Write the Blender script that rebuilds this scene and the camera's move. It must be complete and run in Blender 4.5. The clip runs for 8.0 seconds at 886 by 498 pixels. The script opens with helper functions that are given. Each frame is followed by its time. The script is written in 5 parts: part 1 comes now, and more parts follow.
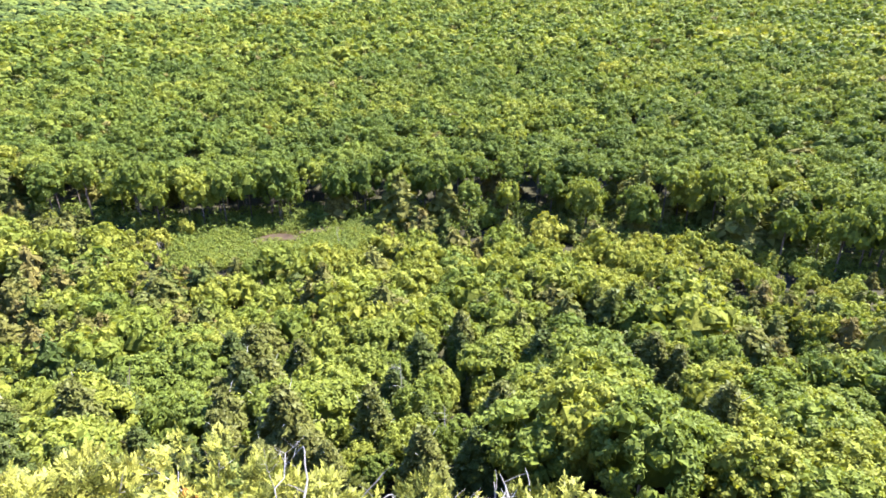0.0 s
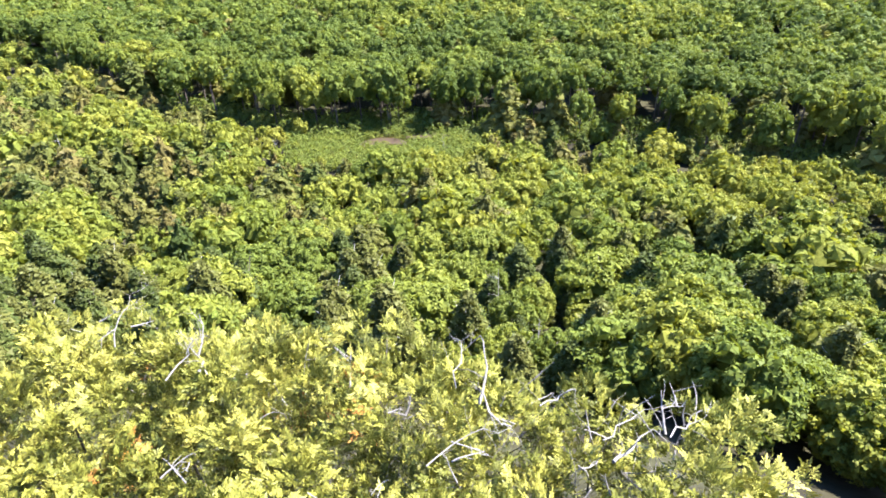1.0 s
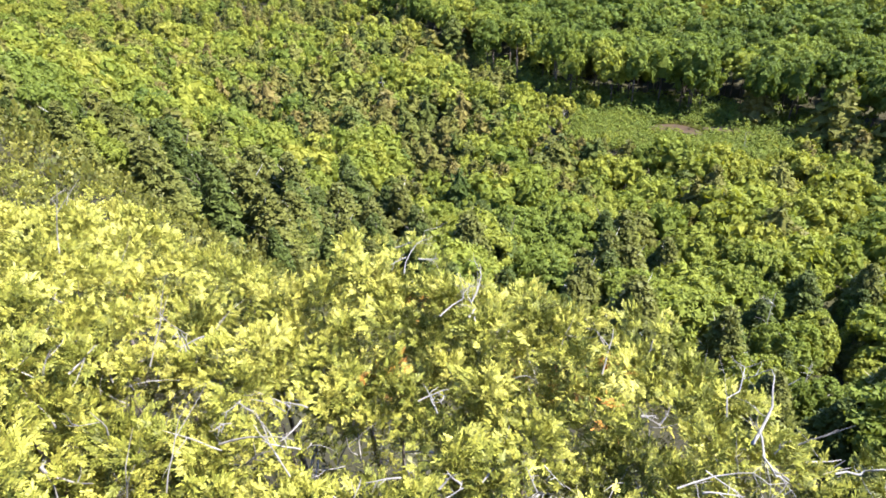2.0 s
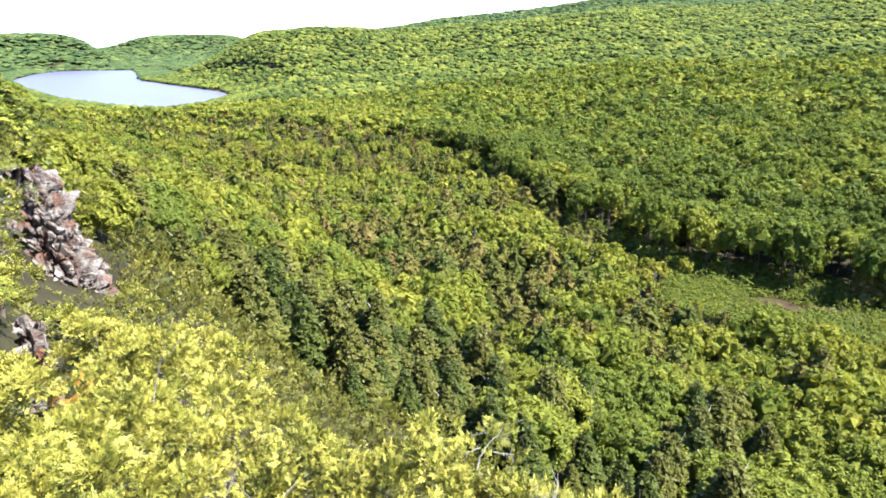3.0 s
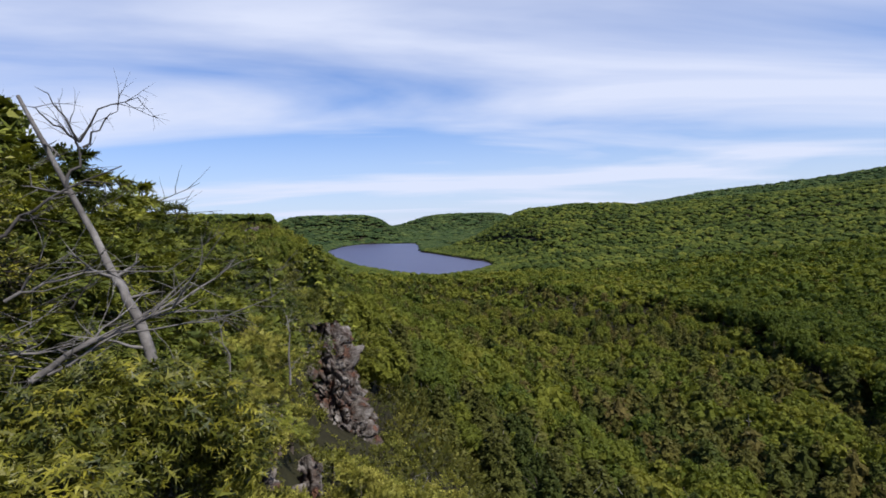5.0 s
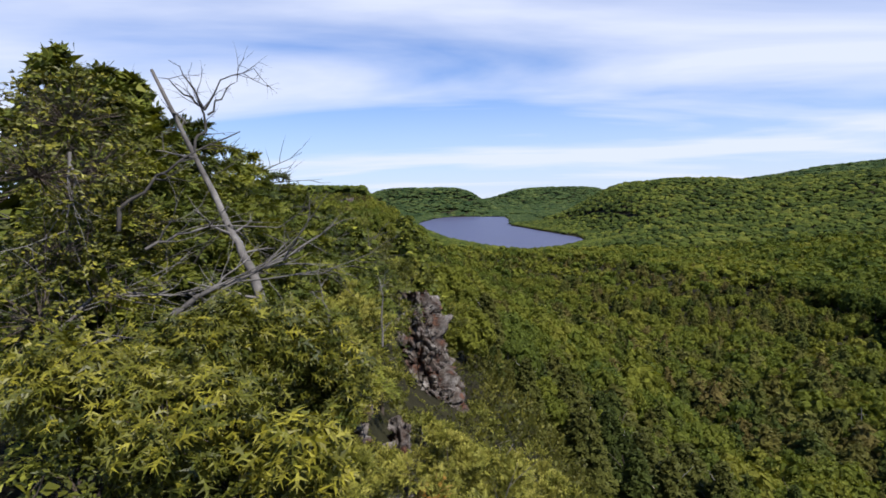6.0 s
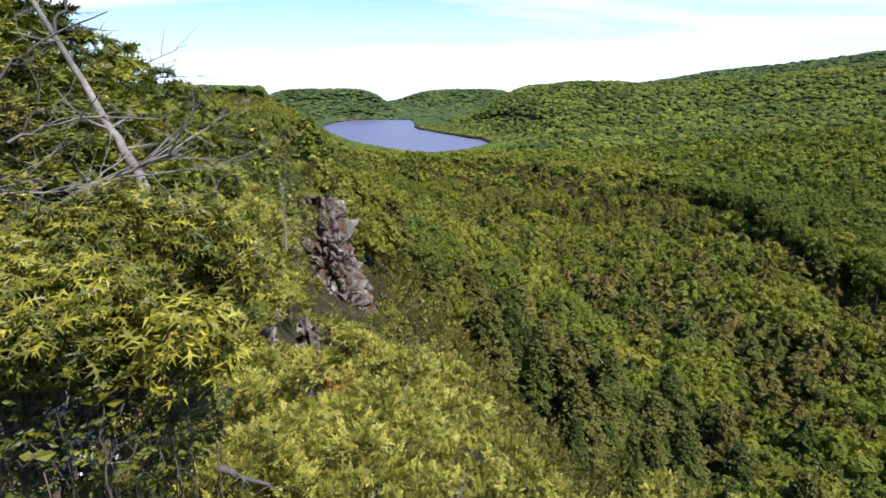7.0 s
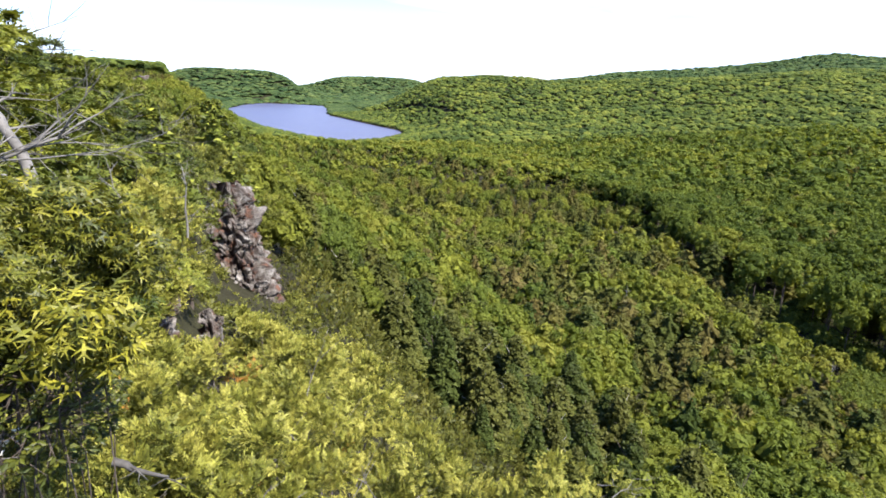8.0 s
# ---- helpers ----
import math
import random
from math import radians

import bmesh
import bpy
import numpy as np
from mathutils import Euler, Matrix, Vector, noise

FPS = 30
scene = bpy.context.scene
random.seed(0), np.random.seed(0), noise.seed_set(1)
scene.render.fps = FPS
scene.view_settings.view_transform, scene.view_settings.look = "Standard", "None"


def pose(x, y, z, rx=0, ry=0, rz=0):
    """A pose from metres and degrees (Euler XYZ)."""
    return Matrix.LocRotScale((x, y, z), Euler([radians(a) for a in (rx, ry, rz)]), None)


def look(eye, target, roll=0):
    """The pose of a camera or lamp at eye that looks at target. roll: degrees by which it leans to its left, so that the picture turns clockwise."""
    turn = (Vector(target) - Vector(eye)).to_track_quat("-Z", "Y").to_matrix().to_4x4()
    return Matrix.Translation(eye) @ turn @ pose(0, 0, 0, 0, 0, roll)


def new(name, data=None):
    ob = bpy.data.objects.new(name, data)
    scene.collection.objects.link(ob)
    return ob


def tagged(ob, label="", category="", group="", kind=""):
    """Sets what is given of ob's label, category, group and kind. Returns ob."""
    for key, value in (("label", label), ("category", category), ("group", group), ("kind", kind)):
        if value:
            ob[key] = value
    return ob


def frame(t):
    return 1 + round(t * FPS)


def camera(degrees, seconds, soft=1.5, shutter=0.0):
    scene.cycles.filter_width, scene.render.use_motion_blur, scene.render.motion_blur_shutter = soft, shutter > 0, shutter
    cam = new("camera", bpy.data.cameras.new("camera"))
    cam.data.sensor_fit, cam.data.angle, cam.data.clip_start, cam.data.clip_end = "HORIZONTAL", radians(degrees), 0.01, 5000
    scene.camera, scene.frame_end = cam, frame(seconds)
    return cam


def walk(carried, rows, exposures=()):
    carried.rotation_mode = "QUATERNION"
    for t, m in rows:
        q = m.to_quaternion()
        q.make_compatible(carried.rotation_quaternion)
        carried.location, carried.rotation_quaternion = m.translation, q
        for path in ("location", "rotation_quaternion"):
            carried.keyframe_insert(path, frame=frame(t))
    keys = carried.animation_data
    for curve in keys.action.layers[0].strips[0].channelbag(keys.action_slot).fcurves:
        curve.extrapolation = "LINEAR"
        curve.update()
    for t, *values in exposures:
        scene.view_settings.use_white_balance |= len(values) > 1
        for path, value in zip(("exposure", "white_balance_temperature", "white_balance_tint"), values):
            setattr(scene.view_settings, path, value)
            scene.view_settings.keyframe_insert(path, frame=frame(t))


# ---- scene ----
cam = camera(72.3, 8.0, soft=1.7)
EYE = 84.0  # the standing eye above the lake
PATH = [
    # seconds, place (m, from the standing point), heading, tilt, lean (degrees)
    (0, 0.272, -0.907, -0.238, 73.72, -23.73, -1.11),
    (0.2, 0.240, -0.808, -0.239, 70.18, -25.79, -1.42),
    (0.5, 0.183, -0.634, -0.237, 68.71, -26.57, -0.84),
    (0.8, 0.121, -0.510, -0.266, 65.06, -29.23, -2.29),
    (1, 0.083, -0.451, -0.295, 62.81, -31.86, -2.25),
    (1.2, 0.047, -0.405, -0.328, 58.27, -34.31, -2.24),
    (1.5, 0.014, -0.349, -0.365, 50.09, -38.05, -3.41),
    (1.8, 0.031, -0.294, -0.359, 40.84, -35.92, -4.76),
    (2, 0.032, -0.267, -0.325, 34.31, -32.98, -3.80),
    (2.2, 0.006, -0.249, -0.268, 29.92, -30.19, -3.70),
    (2.48, 0.007, -0.223, -0.185, 26.79, -26.70, -3.15),
    (2.75, 0.046, -0.192, -0.086, 26.11, -22.65, -2.13),
    (3.02, 0.089, -0.168, -0.010, 26.44, -18.46, -1.31),
    (3.3, 0.104, -0.166, 0.005, 26.36, -14.58, -1.34),
    (3.5, 0.095, -0.177, -0.020, 25.67, -11.32, -1.95),
    (3.7, 0.086, -0.183, -0.022, 22.93, -8.95, -2.16),
    (4, 0.079, -0.097, -0.019, 19.16, -8.23, -2.87),
    (4.2, 0.054, -0.050, -0.014, 16.60, -6.86, -3.10),
    (4.5, 0.000, 0.000, 0.000, 12.00, -4.78, -3.12),
    (4.8, -0.054, 0.014, 0.023, 6.36, -3.10, -2.86),
    (5, -0.088, 0.001, 0.026, 3.17, -2.31, -2.38),
    (5.2, -0.119, -0.026, 0.011, 0.51, -2.32, -2.02),
    (5.47, -0.131, -0.071, -0.006, -2.35, -2.57, -1.74),
    (5.75, -0.114, -0.131, -0.024, -4.56, -3.35, -1.64),
    (6.03, -0.084, -0.183, -0.042, -5.39, -4.73, -1.65),
    (6.3, -0.061, -0.207, -0.060, -4.07, -6.76, -1.68),
    (6.5, -0.050, -0.210, -0.075, -1.66, -8.93, -1.70),
    (6.8, -0.041, -0.224, -0.090, 0.87, -11.92, -1.21),
    (7, -0.028, -0.238, -0.109, 3.24, -13.74, -1.31),
    (7.2, -0.004, -0.256, -0.141, 4.71, -14.75, -1.91),
    (7.5, 0.009, -0.299, -0.093, 8.59, -13.98, -2.20),
    (7.7, 0.022, -0.315, -0.034, 12.68, -14.97, -1.54),
    (7.8, 0.020, -0.325, -0.028, 15.30, -15.42, 0.53),
    (7.9, 0.013, -0.337, -0.040, 12.85, -15.29, 0.27),
    (8, 0.002, -0.351, -0.060, 11.82, -14.67, 1.63),
]

def path_pose(x, y, z, heading, tilt, lean):
    a, b = radians(heading), radians(tilt)
    eye = Vector((x, y, EYE + z))
    way = Vector((math.sin(a) * math.cos(b), math.cos(a) * math.cos(b), math.sin(b)))
    return look(eye, eye + way * 10, lean)


EXPOSURES = [(0, 3.05, 6200, 16), (1.0, 3.0, 6200, 16), (1.5, 2.75, 6350, 13), (2.2, 2.65, 6350, 12), (3.3, 2.42, 6450, 11), (3.5, 2.32, 6450, 11), (3.9, 1.65, 6450, 12), (4.2, 0.65, 6450, 13),
             (4.5, 0.3, 6450, 13), (5.2, 0.27, 6450, 13), (6.3, 0.45, 6450, 13), (6.5, 0.5, 6450, 13), (6.9, 1.0, 6450, 12), (7.2, 1.38, 6450, 12), (8.0, 1.6, 6450, 11)]
walk(cam, [(r[0], path_pose(*r[1:])) for r in PATH], EXPOSURES)

# ---------------------------------------------------------------- light
SUN_HEADING, SUN_HEIGHT = 138.0, 55.0
sun = new("sun", bpy.data.lights.new("sun", "SUN"))
sun.data.energy, sun.data.angle, sun.data.color = 5.0, radians(0.53), (1.0, 0.95, 0.86)
_a, _b = radians(SUN_HEADING), radians(SUN_HEIGHT)
sun.matrix_world = look((0, 0, 300), (-math.sin(_a) * math.cos(_b), -math.cos(_a) * math.cos(_b), 300 - math.sin(_b)))

world = bpy.data.worlds.new("sky")
scene.world = world
world.use_nodes = True
wt = world.node_tree
wt.nodes.clear()


def wnode(kind, **kw):
    n = wt.nodes.new(kind)
    for k, v in kw.items():
        if k == "op":
            n.operation = v
        elif k.startswith("i"):
            n.inputs[int(k[1:])].default_value = v
    return n


def wlink(a, b):
    wt.links.new(a, b)


coord = wnode("ShaderNodeTexCoord")
split = wnode("ShaderNodeSeparateXYZ")
wlink(coord.outputs["Generated"], split.inputs[0])
up = wnode("ShaderNodeMath", op="MAXIMUM", i1=0.0)
wlink(split.outputs[2], up.inputs[0])
upo = wnode("ShaderNodeMath", op="ADD", i1=0.10)
wlink(up.outputs[0], upo.inputs[0])
px = wnode("ShaderNodeMath", op="DIVIDE")
py = wnode("ShaderNodeMath", op="DIVIDE")
wlink(split.outputs[0], px.inputs[0]), wlink(upo.outputs[0], px.inputs[1])
wlink(split.outputs[1], py.inputs[0]), wlink(upo.outputs[0], py.inputs[1])
flat = wnode("ShaderNodeCombineXYZ")
wlink(px.outputs[0], flat.inputs[0]), wlink(py.outputs[0], flat.inputs[1])
turned = wnode("ShaderNodeMapping")
turned.inputs["Rotation"].default_value = (0, 0, radians(-18))
turned.inputs["Scale"].default_value = (0.30, 0.75, 1)
turned.inputs["Location"].default_value = (1.7, 0.35, 0)
wlink(flat.outputs[0], turned.inputs[0])
clouds = wnode("ShaderNodeTexNoise")
clouds.inputs["Scale"].default_value, clouds.inputs["Detail"].default_value = 1.0, 6.0
clouds.inputs["Roughness"].default_value, clouds.inputs["Distortion"].default_value = 0.5, 0.5
wlink(turned.outputs[0], clouds.inputs["Vector"])
ramp = wnode("ShaderNodeValToRGB")
ramp.color_ramp.elements[0].position, ramp.color_ramp.elements[1].position = 0.30, 0.60
ramp.color_ramp.elements[0].color = (0.05, 0.05, 0.05, 1)
ramp.color_ramp.elements[1].color = (0.95, 0.95, 0.95, 1)
wlink(clouds.outputs[0], ramp.inputs[0])
low = wnode("ShaderNodeMapRange")
low.inputs[1].default_value, low.inputs[2].default_value = 0.0, 0.22
low.inputs[3].default_value, low.inputs[4].default_value = 0.78, 0.0
wlink(split.outputs[2], low.inputs[0])
high = wnode("ShaderNodeMapRange")
high.inputs[1].default_value, high.inputs[2].default_value = 0.32, 0.50
high.inputs[3].default_value, high.inputs[4].default_value = 1.0, 0.03
wlink(split.outputs[2], high.inputs[0])
thin = wnode("ShaderNodeMath", op="MULTIPLY")
wlink(ramp.outputs[0], thin.inputs[0]), wlink(high.outputs[0], thin.inputs[1])
veil = wnode("ShaderNodeMath", op="MAXIMUM")
wlink(thin.outputs[0], veil.inputs[0]), wlink(low.outputs[0], veil.inputs[1])
sky = wt.nodes.new("ShaderNodeTexSky")
sky.sky_type, sky.sun_disc = "NISHITA", False
sky.sun_elevation, sky.sun_rotation = radians(SUN_HEIGHT), radians(SUN_HEADING)
sky.altitude, sky.dust_density, sky.ozone_density = 300, 0.6, 1.5
clear, cloudy = wnode("ShaderNodeBackground"), wnode("ShaderNodeBackground")
blue = wt.nodes.new("ShaderNodeMix")
blue.data_type, blue.blend_type = "RGBA", "MULTIPLY"
blue.inputs[0].default_value, blue.inputs[7].default_value = 1.0, (0.52, 0.92, 1.50, 1)
wlink(sky.outputs[0], blue.inputs[6]), wlink(blue.outputs[2], clear.inputs[0])
clear.inputs[1].default_value = 0.078
cloudy.inputs[0].default_value, cloudy.inputs[1].default_value = (0.77, 0.845, 1.02, 1), 0.80
both, wout = wt.nodes.new("ShaderNodeMixShader"), wt.nodes.new("ShaderNodeOutputWorld")
wlink(veil.outputs[0], both.inputs[0]), wlink(clear.outputs[0], both.inputs[1]), wlink(cloudy.outputs[0], both.inputs[2])
wlink(both.outputs[0], wout.inputs[0])


# ---------------------------------------------------------------- materials
def material(name):
    m = bpy.data.materials.new(name)
    m.use_nodes = True
    m.node_tree.nodes.clear()
    return m, m.node_tree


def noise_node(nt, scale, detail=4.0, rough=0.55, kind="object"):
    tc, n = nt.nodes.new("ShaderNodeTexCoord"), nt.nodes.new("ShaderNodeTexNoise")
    n.inputs["Scale"].default_value, n.inputs["Detail"].default_value, n.inputs["Roughness"].default_value = scale, detail, rough
    nt.links.new(tc.outputs["Object"], n.inputs["Vector"])
    return n


def ramp_node(nt, source, stops):
    r = nt.nodes.new("ShaderNodeValToRGB")
    els = r.color_ramp.elements
    while len(els) < len(stops):
        els.new(0.5)
    for e, (p, c) in zip(els, stops):
        e.position, e.color = p, (*c, 1)
    nt.links.new(source, r.inputs[0])
    return r


def mix_colour(nt, fac, a, b, blend="MIX"):
    m = nt.nodes.new("ShaderNodeMix")
    m.data_type, m.blend_type = "RGBA", blend
    for sock, v in ((m.inputs[0], fac), (m.inputs[6], a), (m.inputs[7], b)):
        if isinstance(v, (int, float)):
            sock.default_value = v
        elif isinstance(v, tuple):
            sock.default_value = (*v, 1)
        else:
            nt.links.new(v, sock)
    return m.outputs[2]


def surface(name, stops, scale, rough=0.85, bump=0.3, bump_scale=None, fine=None, spec=0.3, bump_dist=0.05):
    """A rough natural surface: colours along a coarse noise, darkened and lightened by a fine one, with relief."""
    m, nt = material(name)
    p, o = nt.nodes.new("ShaderNodeBsdfPrincipled"), nt.nodes.new("ShaderNodeOutputMaterial")
    coarse = noise_node(nt, scale)
    col = ramp_node(nt, coarse.outputs[0], stops).outputs[0]
    grain = noise_node(nt, fine or scale * 9, 6, 0.7)
    shade = ramp_node(nt, grain.outputs[0], [(0.25, (0.55, 0.55, 0.55)), (0.75, (1.25, 1.25, 1.25))]).outputs[0]
    col = mix_colour(nt, 1.0, col, shade, "MULTIPLY")
    nt.links.new(col, p.inputs["Base Color"])
    p.inputs["Roughness"].default_value = rough
    p.inputs["Specular IOR Level"].default_value = spec
    if bump:
        b = nt.nodes.new("ShaderNodeBump")
        b.inputs["Strength"].default_value, b.inputs["Distance"].default_value = bump, bump_dist
        nt.links.new(noise_node(nt, bump_scale or scale * 5, 6, 0.65).outputs[0], b.inputs["Height"])
        nt.links.new(b.outputs[0], p.inputs["Normal"])
    nt.links.new(p.outputs[0], o.inputs[0])
    return m


def foliage(name, stops, leafy=0.32, rough=0.6, spec=0.12, vary=0.24, tint_from="tint", patch=0.0, mottle=0.0, deep=1.0):
    """Leaves: a colour for each plant along stops, each leaf a little different, part of the light passing through."""
    m, nt = material(name)
    p, o = nt.nodes.new("ShaderNodeBsdfPrincipled"), nt.nodes.new("ShaderNodeOutputMaterial")
    geo = nt.nodes.new("ShaderNodeNewGeometry")
    if tint_from == "object":
        src = nt.nodes.new("ShaderNodeObjectInfo").outputs["Random"]
    elif tint_from == "island":
        src = geo.outputs["Random Per Island"]
    else:
        at = nt.nodes.new("ShaderNodeAttribute")
        at.attribute_name = tint_from
        src = at.outputs["Fac"]
    if patch:
        n = noise_node(nt, patch, 2)
        mm = nt.nodes.new("ShaderNodeMath")
        mm.operation = "MULTIPLY_ADD"
        mm.inputs[1].default_value = 0.5
        nt.links.new(src, mm.inputs[0]), nt.links.new(n.outputs[0], mm.inputs[2])
        m2 = nt.nodes.new("ShaderNodeMath")
        m2.operation = "SUBTRACT"
        m2.inputs[1].default_value = 0.22
        nt.links.new(mm.outputs[0], m2.inputs[0])
        src = m2.outputs[0]
    col = ramp_node(nt, src, stops).outputs[0]
    if vary:
        lo, hi = 1 - vary, 1 + vary
        v = ramp_node(nt, geo.outputs["Random Per Island"], [(0, (lo, lo, lo)), (1, (hi, hi, hi * 0.9))]).outputs[0]
        col = mix_colour(nt, 1.0, col, v, "MULTIPLY")
    if mottle:  # leaf clusters within a mass of foliage: low relief tinted darker, high lighter
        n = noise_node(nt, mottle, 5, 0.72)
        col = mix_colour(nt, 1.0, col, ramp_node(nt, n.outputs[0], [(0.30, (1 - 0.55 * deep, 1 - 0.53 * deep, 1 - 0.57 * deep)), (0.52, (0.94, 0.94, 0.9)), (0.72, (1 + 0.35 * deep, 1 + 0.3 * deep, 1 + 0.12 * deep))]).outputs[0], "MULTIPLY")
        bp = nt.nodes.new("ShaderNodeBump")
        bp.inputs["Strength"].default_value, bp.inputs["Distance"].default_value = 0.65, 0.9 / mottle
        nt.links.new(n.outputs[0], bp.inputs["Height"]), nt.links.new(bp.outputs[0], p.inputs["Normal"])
    nt.links.new(col, p.inputs["Base Color"])
    p.inputs["Roughness"].default_value, p.inputs["Specular IOR Level"].default_value = rough, spec
    tr, mix = nt.nodes.new("ShaderNodeBsdfTranslucent"), nt.nodes.new("ShaderNodeMixShader")
    glow = mix_colour(nt, 1.0, col, (1.25, 1.2, 0.55), "MULTIPLY")
    nt.links.new(glow, tr.inputs[0])
    mix.inputs[0].default_value = leafy
    nt.links.new(p.outputs[0], mix.inputs[1]), nt.links.new(tr.outputs[0], mix.inputs[2])
    nt.links.new(mix.outputs[0], o.inputs[0])
    return m


BROAD = [(0.0, (0.062, 0.088, 0.018)), (0.35, (0.098, 0.124, 0.022)), (0.65, (0.138, 0.155, 0.026)), (0.9, (0.166, 0.175, 0.029)), (1.0, (0.188, 0.190, 0.036))]
NEEDLE = [(0.0, (0.042, 0.060, 0.016)), (0.4, (0.074, 0.084, 0.022)), (0.75, (0.100, 0.093, 0.027)), (0.93, (0.114, 0.092, 0.034)), (1.0, (0.112, 0.114, 0.032))]
mat_broad = foliage("broad_leaves", BROAD, leafy=0.4, vary=0.2)
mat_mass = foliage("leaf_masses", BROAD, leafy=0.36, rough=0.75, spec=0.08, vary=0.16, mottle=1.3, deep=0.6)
# Blue of distance haze is put into this canopy's base colour.
mat_haze_canopy = foliage("hazy_canopy", [(0.0, (0.028, 0.052, 0.022)), (0.5, (0.052, 0.080, 0.030)), (1.0, (0.088, 0.114, 0.038))], leafy=0.2, rough=0.8, spec=0.05, vary=0.2, mottle=0.35, deep=0.45)
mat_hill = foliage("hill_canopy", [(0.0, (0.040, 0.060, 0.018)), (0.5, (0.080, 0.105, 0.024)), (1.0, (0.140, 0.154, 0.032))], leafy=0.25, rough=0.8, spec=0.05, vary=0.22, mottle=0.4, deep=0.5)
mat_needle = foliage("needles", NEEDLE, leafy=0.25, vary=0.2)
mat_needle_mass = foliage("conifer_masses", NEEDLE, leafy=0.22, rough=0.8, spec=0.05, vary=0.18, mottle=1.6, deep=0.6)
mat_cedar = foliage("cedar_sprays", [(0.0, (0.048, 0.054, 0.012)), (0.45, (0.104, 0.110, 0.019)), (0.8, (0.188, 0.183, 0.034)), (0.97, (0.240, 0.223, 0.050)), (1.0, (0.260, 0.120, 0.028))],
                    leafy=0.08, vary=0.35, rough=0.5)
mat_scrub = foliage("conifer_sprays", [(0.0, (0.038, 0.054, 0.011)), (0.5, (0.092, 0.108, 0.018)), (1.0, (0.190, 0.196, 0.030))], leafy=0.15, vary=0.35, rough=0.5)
# Darker copy of conifer_sprays: shade between the bushes is put into its colour.
mat_scrub_shade = foliage("scrub_shade", [(0.0, (0.034, 0.040, 0.009)), (0.5, (0.066, 0.068, 0.014)), (1.0, (0.113, 0.106, 0.021))], leafy=0.15, vary=0.35, rough=0.5)
mat_oak = foliage("oak_leaves", [(0.0, (0.036, 0.046, 0.007)), (0.5, (0.090, 0.094, 0.011)), (1.0, (0.205, 0.188, 0.021))], leafy=0.16, rough=0.48, spec=0.28, vary=0.4)
mat_limb = surface("dark_dead_wood", [(0.3, (0.031, 0.027, 0.026)), (0.55, (0.068, 0.063, 0.058)), (0.78, (0.150, 0.143, 0.136))], 5.0, 0.85, 0.6, 14, 22, bump_dist=0.01)
mat_dead = surface("weathered_wood", [(0.3, (0.080, 0.073, 0.067)), (0.55, (0.170, 0.158, 0.147)), (0.75, (0.275, 0.262, 0.245))], 3.0, 0.8, 0.6, 14, 22, bump_dist=0.01)
mat_bark = surface("bark", [(0.3, (0.041, 0.031, 0.024)), (0.6, (0.095, 0.075, 0.061)), (0.8, (0.150, 0.129, 0.109))], 2.0, 0.9, 0.6, 12, 20, bump_dist=0.02)
mat_birch = surface("pale_bark", [(0.3, (0.188, 0.165, 0.143)), (0.5, (0.375, 0.352, 0.315)), (0.8, (0.488, 0.465, 0.427))], 1.2, 0.8, 0.3, 8, 10)
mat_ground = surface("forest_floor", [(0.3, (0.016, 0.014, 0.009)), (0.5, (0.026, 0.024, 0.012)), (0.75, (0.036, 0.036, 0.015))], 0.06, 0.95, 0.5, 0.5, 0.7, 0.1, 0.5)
mat_rock = surface("cliff_rock", [(0.34, (0.128, 0.062, 0.040)), (0.42, (0.074, 0.054, 0.045)), (0.53, (0.130, 0.111, 0.097)), (0.63, (0.215, 0.195, 0.176)), (0.74, (0.330, 0.308, 0.280))], 1.5, 0.9, 1.0, 5.0, 9.0, 0.2, 0.15)


# ---------------------------------------------------------------- mesh tools
def raw_mesh(name, verts, faces, mats, tint=None, smooth=False):
    """verts (n, 3); faces: arrays of equal-length rows (triangles or quads)."""
    me = bpy.data.meshes.new(name)
    verts = np.asarray(verts, np.float32)
    groups = [np.asarray(f, np.int32) for f in (faces if isinstance(faces, list) else [faces]) if len(f)]
    loops = np.concatenate([g.ravel() for g in groups])
    sizes = np.concatenate([np.full(len(g), g.shape[1], np.int32) for g in groups])
    me.vertices.add(len(verts))
    me.vertices.foreach_set("co", verts.ravel())
    me.loops.add(len(loops))
    me.loops.foreach_set("vertex_index", loops)
    me.polygons.add(len(sizes))
    me.polygons.foreach_set("loop_start", np.concatenate([[0], np.cumsum(sizes)[:-1]]).astype(np.int32))
    me.polygons.foreach_set("use_smooth", np.full(len(sizes), smooth, bool))
    if tint is not None:
        at = me.attributes.new("tint", "FLOAT", "POINT")
        at.data.foreach_set("value", np.asarray(tint, np.float32))
    for m in mats if isinstance(mats, (list, tuple)) else [mats]:
        me.materials.append(m)
    me.update(calc_edges=True)
    me.validate()
    return me


def part(name, me, parent=None, label=""):
    ob = new(name, me)
    if parent is not None:
        ob.parent = parent
    if label:
        ob["label"] = label
    return ob


def empty(name, at=(0, 0, 0)):
    ob = new(name)
    ob.empty_display_size = 0.2
    ob.location = at
    return ob


